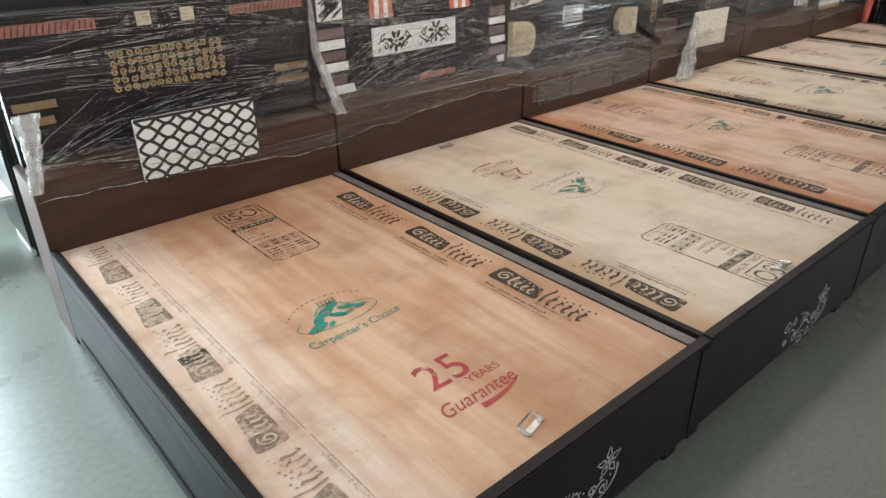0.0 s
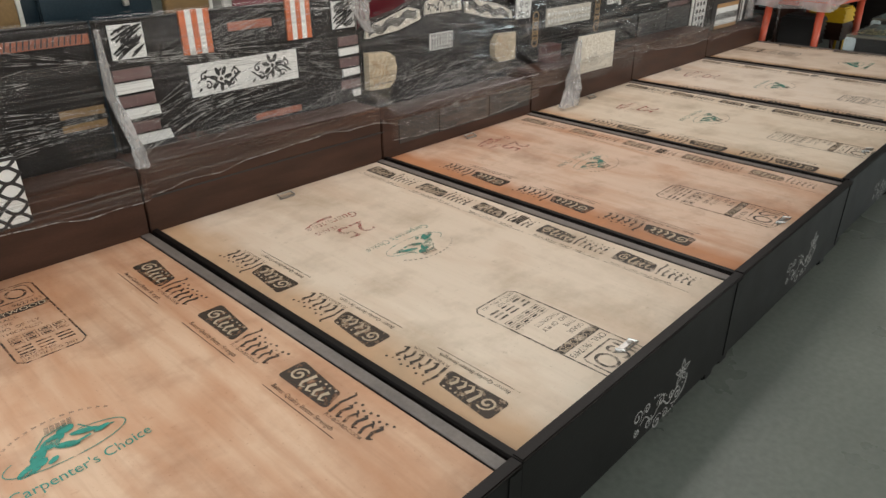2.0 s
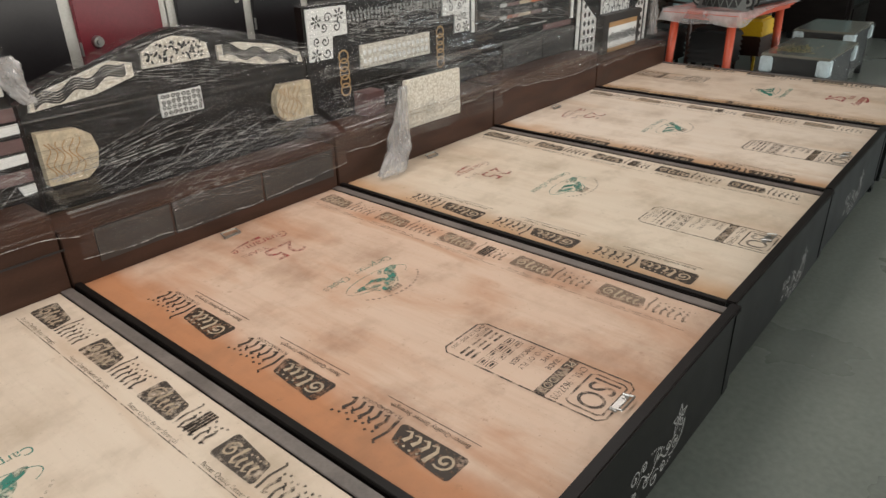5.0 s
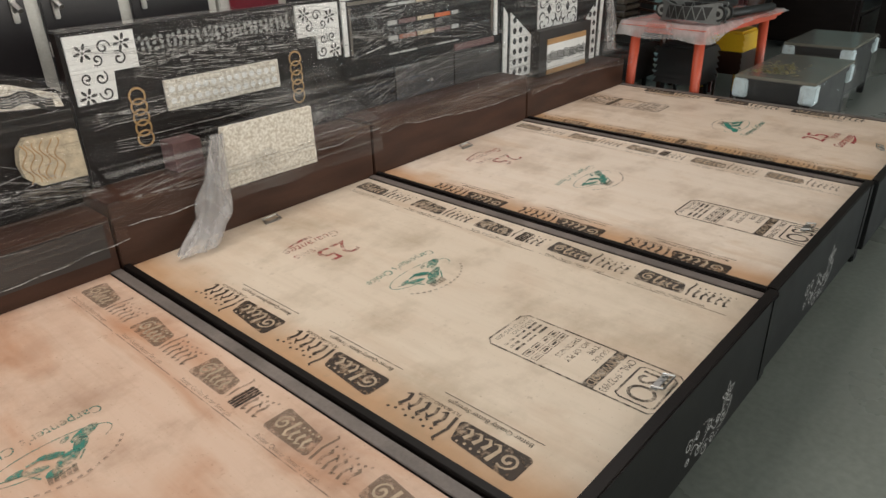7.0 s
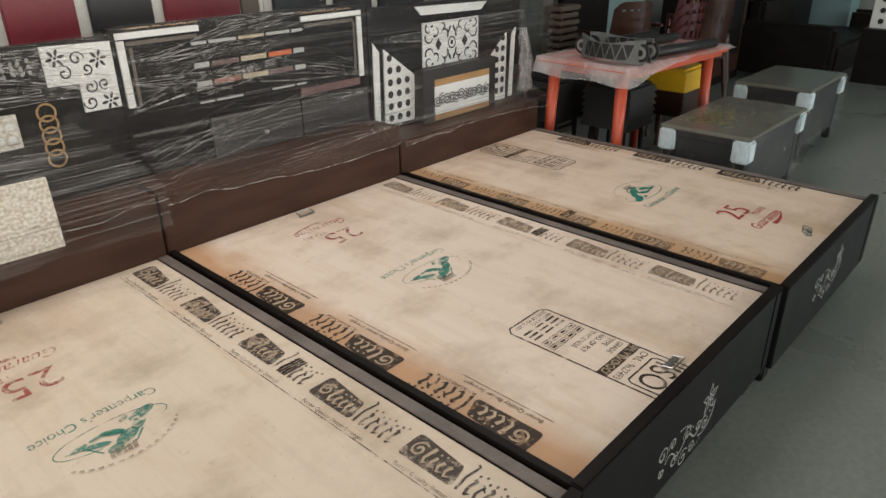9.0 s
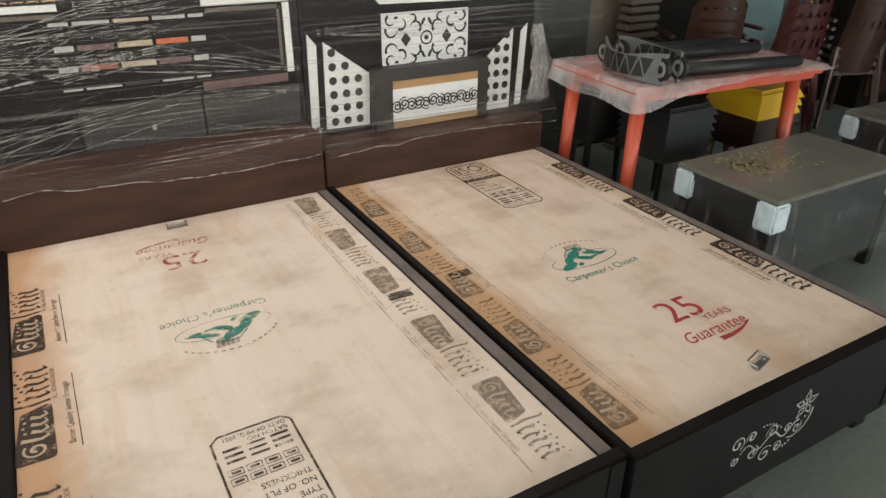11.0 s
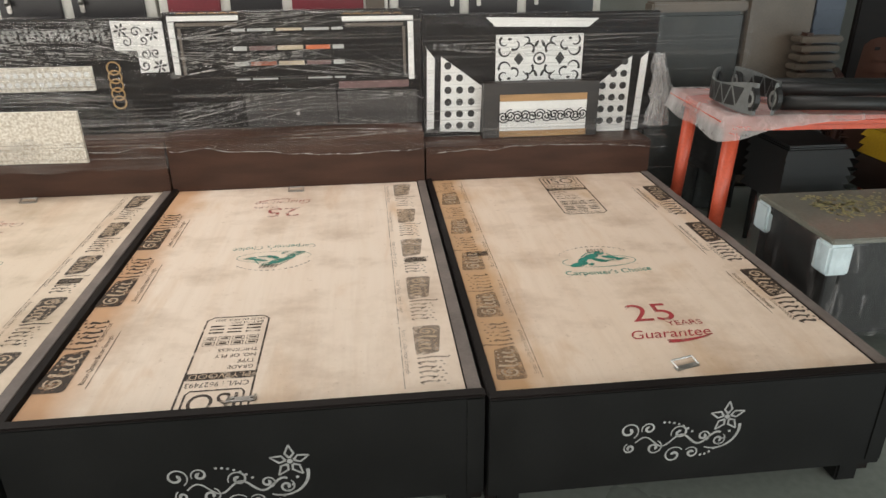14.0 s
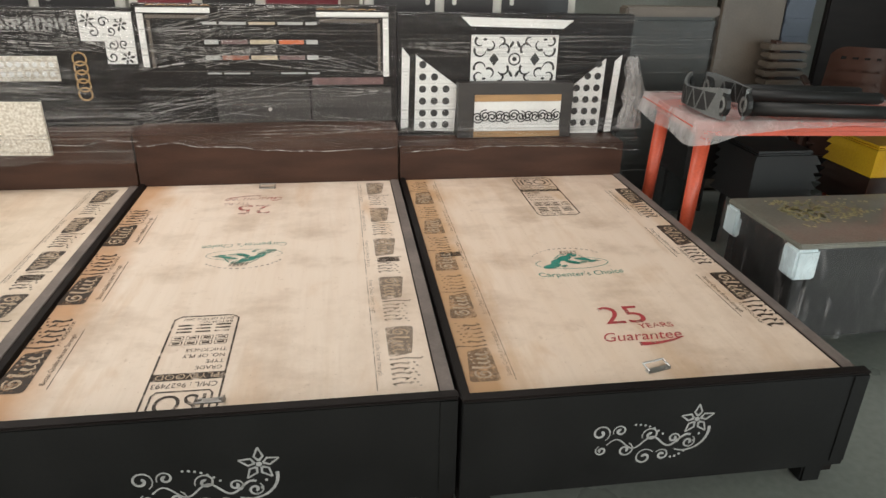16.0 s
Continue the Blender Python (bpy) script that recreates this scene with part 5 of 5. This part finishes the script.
# ---- wrapped low tables ----
def low_table(x0, x1, y0, y1, top, flowers, label):
    ob = thing("low_table", ((x0 + x1) / 2, (y0 + y1) / 2, 0), label, "coffee table", "wrapped coffee tables")
    t = part("tabletop", boxed(x0, x1, y0, y1, top - 0.022, top, bevel=0.005), M["tabletop"], ob, "grey-green laminated top")
    if flowers:
        bm = bmesh.new()
        rg = random.Random(8)
        for _ in range(280):
            u, v = x0 + 0.14 + abs(rg.gauss(0.15, 0.13)), y0 + 0.33 + rg.gauss(0.0, 0.07)
            if y0 + 0.05 < v < y1 - 0.05 and u < x1 - 0.05:
                blob(bm, u, v, rg.uniform(0.005, 0.013), rg.uniform(0.004, 0.009), lambda a, b: (a, b, top + 0.0012), rg.uniform(0, 3), 7)
        tagged(part("flower_print", bm, M["flowers"], t, "yellow flower print on the top"), kind="stuff")
    part("top_frame", boxed(x0 + 0.01, x1 - 0.01, y0 + 0.01, y1 - 0.01, top - 0.06, top - 0.023, bevel=0.003), M["black_plastic"], ob)
    for x in (x0 + 0.02, x1 - 0.07):
        for y in (y0 + 0.02, y1 - 0.07):
            part("leg", boxed(x, x + 0.05, y, y + 0.05, 0.0, top - 0.061, bevel=0.004), M["black_plastic"], ob)
            part("foam_corner", boxed(x - 0.024, x + 0.074, y - 0.024, y + 0.074, top - 0.15, top - 0.0235, bevel=0.01), M["foam"], ob, "pale foam corner guard")
    # black panels added between the legs for the darkness under the table
    for u0, u1, v0, v1 in ((x0 + 0.075, x1 - 0.075, y0 + 0.022, y0 + 0.034), (x0 + 0.075, x1 - 0.075, y1 - 0.034, y1 - 0.022), (x0 + 0.022, x0 + 0.034, y0 + 0.075, y1 - 0.075), (x1 - 0.034, x1 - 0.022, y0 + 0.075, y1 - 0.075)):
        part("shade_panel", boxed(u0, u1, v0, v1, 0.1, top - 0.061, bevel=0.003), M["black_plastic"], ob)
    part("shelf", boxed(x0 + 0.04, x1 - 0.04, y0 + 0.04, y1 - 0.04, 0.11, 0.13), M["black_plastic"], ob)
    bm = bmesh.new()
    loop = [(x0 - 0.012, y0 - 0.012), (x1 + 0.012, y0 - 0.012), (x1 + 0.012, y1 + 0.012), (x0 - 0.012, y1 + 0.012)]
    rows = []
    for r in range(12):
        row = []
        for sd in range(4):
            for k in range(16):
                a, b = loop[sd], loop[(sd + 1) % 4]
                x, y = a[0] + (b[0] - a[0]) * k / 16, a[1] + (b[1] - a[1]) * k / 16
                d = 0.018 * noise.noise(Vector((x * 6, y * 6, r * 0.5))) * (r > 0)
                row.append(bm.verts.new((x + d, y + d, top - 0.012 - r * 0.034 - (0.03 * abs(noise.noise(Vector((x * 4, y * 4, 3)))) * r / 6))))
        rows.append(row)
    for r in range(11):
        for c in range(64):
            bm.faces.new((rows[r][c], rows[r][(c + 1) % 64], rows[r + 1][(c + 1) % 64], rows[r + 1][c]))
    w = part("film_skirt", bm, film_material("table_skirt_film", 0.25, 0.04, x0 * 3, True), None, smooth=True)
    tagged(w, "crumpled clear film skirt round a coffee table", "plastic wrap")


low_table(8.13, 9.06, 1.41, 1.93, 0.525, True, "film-wrapped coffee table with a flowered glass top")
low_table(9.66, 10.5, 1.56, 2.1, 0.51, False, "film-wrapped coffee table with a plain grey top")


# ---- plastic stools and chairs ----
def stool(x, y, z, mt, label):
    ob = thing("plastic_stool", (x, y, z), label, "stool", "stack of plastic stools")
    part("seat", boxed(x - 0.16, x + 0.16, y - 0.16, y + 0.16, z + 0.36, z + 0.385, bevel=0.012), M[mt], ob)
    for sx in (-1, 1):
        for sy in (-1, 1):
            part("leg", rod(bmesh.new(), (x + 0.13 * sx, y + 0.13 * sy, z), (x + 0.12 * sx, y + 0.12 * sy, z + 0.362), 0.014, 0.014, 8), M[mt], ob)
    bm = bmesh.new()
    bmesh.ops.create_cone(bm, cap_ends=True, segments=4, radius1=0.262, radius2=0.232, depth=0.042, matrix=Matrix.Translation((x, y, z + 0.342)) @ Matrix.Rotation(math.pi / 4, 4, "Z"))
    part("skirt", bm, M[mt], ob)


for k in range(7):
    stool(9.24, 2.40, 0.0 + 0.045 * k, "yellow" if k > 3 else "choc", ("bright yellow" if k > 3 else "chocolate brown") + " plastic stool in a nested stack")
for k in range(6):
    stool(8.55, 2.98, 0.0 + 0.045 * k, "black_plastic", "black plastic stool in a nested stack")
    stool(8.66, 2.5, 0.0 + 0.045 * k, "black_plastic", "black plastic stool in a stack under the table")


def chair(x, y, z, turn, mt, label):
    """A moulded chair: curved slotted back, seat, arms and four legs."""
    ob = thing("plastic_chair", (x, y, z), label, "chair", "stacked plastic chairs")
    m = Matrix.Translation((x, y, z)) @ Matrix.Rotation(turn, 4, "Z")

    def put(bm):
        bmesh.ops.transform(bm, matrix=m, verts=bm.verts)
        return bm

    bm = bmesh.new()
    grid = {}
    for i in range(13):
        for j in range(9):
            a = (i / 12 - 0.5) * 1.5
            zz = 0.42 + 0.44 * j / 8
            r = 0.25 - 0.003 * j
            cut = 0.05 * (abs(i - 6) / 6) ** 5 if j == 8 else 0
            for q, dr in ((0, 0.0), (1, 0.012)):
                grid[i, j, q] = bm.verts.new(((r + dr) * math.sin(a), 0.02 + (r + dr) * math.cos(a) - 0.05 + 0.012 * j, zz - cut))
    for i in range(12):
        for j in range(8):
            slot = j == 6 and i % 2 == 1 and 2 < i < 10
            if not slot:
                bm.faces.new((grid[i, j, 0], grid[i, j + 1, 0], grid[i + 1, j + 1, 0], grid[i + 1, j, 0]))
                bm.faces.new((grid[i, j, 1], grid[i + 1, j, 1], grid[i + 1, j + 1, 1], grid[i, j + 1, 1]))
    part("backrest", put(bm), M[mt], ob, smooth=True)
    part("seat", put(boxed(-0.22, 0.22, -0.22, 0.21, 0.40, 0.43, bevel=0.014)), M[mt], ob)
    for sx in (-1, 1):
        part("armrest", put(boxed(0.235 * sx - 0.022, 0.235 * sx + 0.022, -0.2, 0.16, 0.60, 0.622, bevel=0.009)), M[mt], ob)
        part("arm_post", put(rod(bmesh.new(), (0.23 * sx, -0.18, 0.42), (0.235 * sx, -0.18, 0.60), 0.016, n=8)), M[mt], ob)
        for sy in (-1, 1):
            part("leg", put(rod(bmesh.new(), (0.23 * sx, 0.23 * sy, 0.0), (0.19 * sx, 0.18 * sy, 0.405), 0.02, 0.026, 8)), M[mt], ob)
    part("label", put(boxed(-0.03, 0.03, 0.225, 0.229, 0.76, 0.785)), M["label"], ob, "small yellow paper label")
    return ob


for k in range(4):
    chair(9.45, 3.02, 0.067 * k, radians(150), "choc", "chocolate brown plastic chair in a stack")
    chair(9.98, 2.85, 0.08 * k, radians(165), "maroon_plastic", "glossy maroon plastic chair in a stack")
    chair(11.1, 3.05, 0.06 * k, radians(160), "choc", "dark brown plastic chair in a stack")

ob = thing("slat_stack", (9.2, 3.32, 0), "dusty brown slatted frames stacked in clear film", "furniture part")
for k in range(19):
    part("slat", boxed(9.06 + 0.008 * (k % 3), 9.34 - 0.006 * (k % 2), 3.28 + 0.01 * (k % 2), 3.40, 0.054 * k, 0.054 * k + 0.036, bevel=0.008), M["taupe"], ob)
    part("spacer", boxed(9.12, 9.16, 3.32, 3.38, 0.054 * k + 0.0361, 0.054 * k + 0.0539), M["choc"], ob)

# wrapped boards and furniture past the last bed
ob = thing("wrapped_sofa_back", (8.3, 3.2, 0), "slate-coloured headboard wrapped in clear film, standing", "headboard")
part("panel", boxed(8.04, 8.58, 3.1, 3.2, 0.0, 1.18, bevel=0.02), M["slate"], ob)
part("top_rail", boxed(8.03, 8.59, 3.09, 3.21, 1.181, 1.235, bevel=0.01), M["taupe"], ob)
FILM.append(film_material("loose_film", 0.6, 0.05, 31.0))
bm = bmesh.new()
rows = [[bm.verts.new((8.0 + 0.62 * u / 20, 3.07 - 0.075 * abs(noise.noise(Vector((u * 0.16 + v * 0.1, v * 0.22, 0)))) - 0.03 * abs(noise.noise(Vector((u * 0.5, v * 0.4, 5)))), 1.20 - 0.06 * math.sin(math.pi * u / 20) - 1.1 * v / 30)) for u in range(21)] for v in range(31)]
for v in range(30):
    for u in range(20):
        bm.faces.new((rows[v][u], rows[v][u + 1], rows[v + 1][u + 1], rows[v + 1][u]))
tagged(part("loose_film", bm, FILM[6], None, smooth=True), "loose clear film hanging over a standing headboard", "plastic wrap")
ob = thing("standing_board", (8.95, 3.35, 0), "taupe film-wrapped bed board standing upright", "board")
part("panel", boxed(8.78, 9.25, 3.46, 3.52, 0.0, 1.6, bevel=0.03), M["taupe"], ob)
part("foot_rail", boxed(8.78, 9.25, 3.44, 3.459, 0.1, 0.2, bevel=0.004), M["choc"], ob)
for x0, x1, y, z1, mt, lab in ((9.42, 9.64, 3.75, 1.5, "shutter", "blue-grey ribbed sheet standing against the wall"), (9.70, 10.5, 3.7, 1.7, "dark", "dark brown bed board standing against the wall"),
                               (10.58, 11.3, 3.75, 1.8, "teal", "teal film-wrapped board standing against the wall")):
    ob = thing("standing_board", ((x0 + x1) / 2, y, 0), lab, "board")
    part("panel", boxed(x0, x1, y, y + 0.05, 0.0, z1, bevel=0.01), M[mt], ob)
    for k in range(11 if mt == "shutter" else 2):
        part("rib", boxed(x0 + 0.01, x1 - 0.01, y - 0.012, y - 0.0005, 0.12 + 0.12 * k, 0.16 + 0.12 * k, bevel=0.004), M[mt], ob)
ob = thing("tall_cabinet", (12.0, 3.4, 0), "dark brown wooden cabinet with a recessed door", "cabinet")
part("body", boxed(11.6, 12.4, 3.1, 3.7, 0.0, 1.9, bevel=0.01), M["dark"], ob)
part("door", boxed(11.66, 12.34, 3.075, 3.099, 0.1, 1.82, bevel=0.008), M["choc"], ob)
part("door_panel", boxed(11.78, 12.22, 3.06, 3.0745, 0.3, 1.6, bevel=0.006), M["front"], ob)
ob = thing("sofa", (13.3, 2.6, 0), "dark brown upholstered sofa against the far wall", "sofa")
part("base", boxed(12.5, 14.2, 2.15, 2.95, 0.08, 0.42, bevel=0.03), M["dark"], ob)
part("backrest", boxed(12.5, 14.2, 2.951, 3.15, 0.08, 0.85, bevel=0.05), M["dark"], ob)
part("armrest", boxed(12.3, 12.499, 2.15, 3.15, 0.08, 0.62, bevel=0.04), M["dark"], ob)
part("armrest", boxed(14.201, 14.28, 2.15, 2.5, 0.08, 0.62, bevel=0.04), M["dark"], ob)
for x in (12.35, 14.3):
    for y in (2.2, 2.8):
        part("foot", boxed(x, x + 0.06, y, y + 0.06, 0, 0.079), M["front"], ob)
ob = thing("roller_shutter", (14.95, 3.6, 0), "blue-grey steel roller shutter, closed", "shutter", kind="structure")
for k in range(24):
    part("slat", boxed(14.94, 14.98, 3.2, 4.0, 0.1 * k, 0.1 * k + 0.092, bevel=0.008), M["shutter"], ob)
structure("pillar", boxed(14.3, 14.7, 2.55, 3.05, 0, TOP - 0.002), M["teal"], "teal painted square pillar", "pillar")
ob = thing("lattice_headboard", (13.1, 1.6, 0), "white perforated headboard above a dark bed box", "headboard")
part("panel", boxed(13.0, 13.05, 1.1, 2.02, 0.56, 1.4, bevel=0.006), M["white"], ob)
part("base", boxed(12.9, 13.1, 1.05, 2.06, 0.0, 0.559, bevel=0.006), M["dark"], ob)
bm = bmesh.new()
for a in range(8):
    for b in range(7):
        rod(bm, (12.997, 1.19 + 0.105 * a, 0.63 + 0.11 * b), (13.002, 1.19 + 0.105 * a, 0.63 + 0.11 * b), 0.028, n=10)
part("perforation", bm, M["black_cut"], ob)
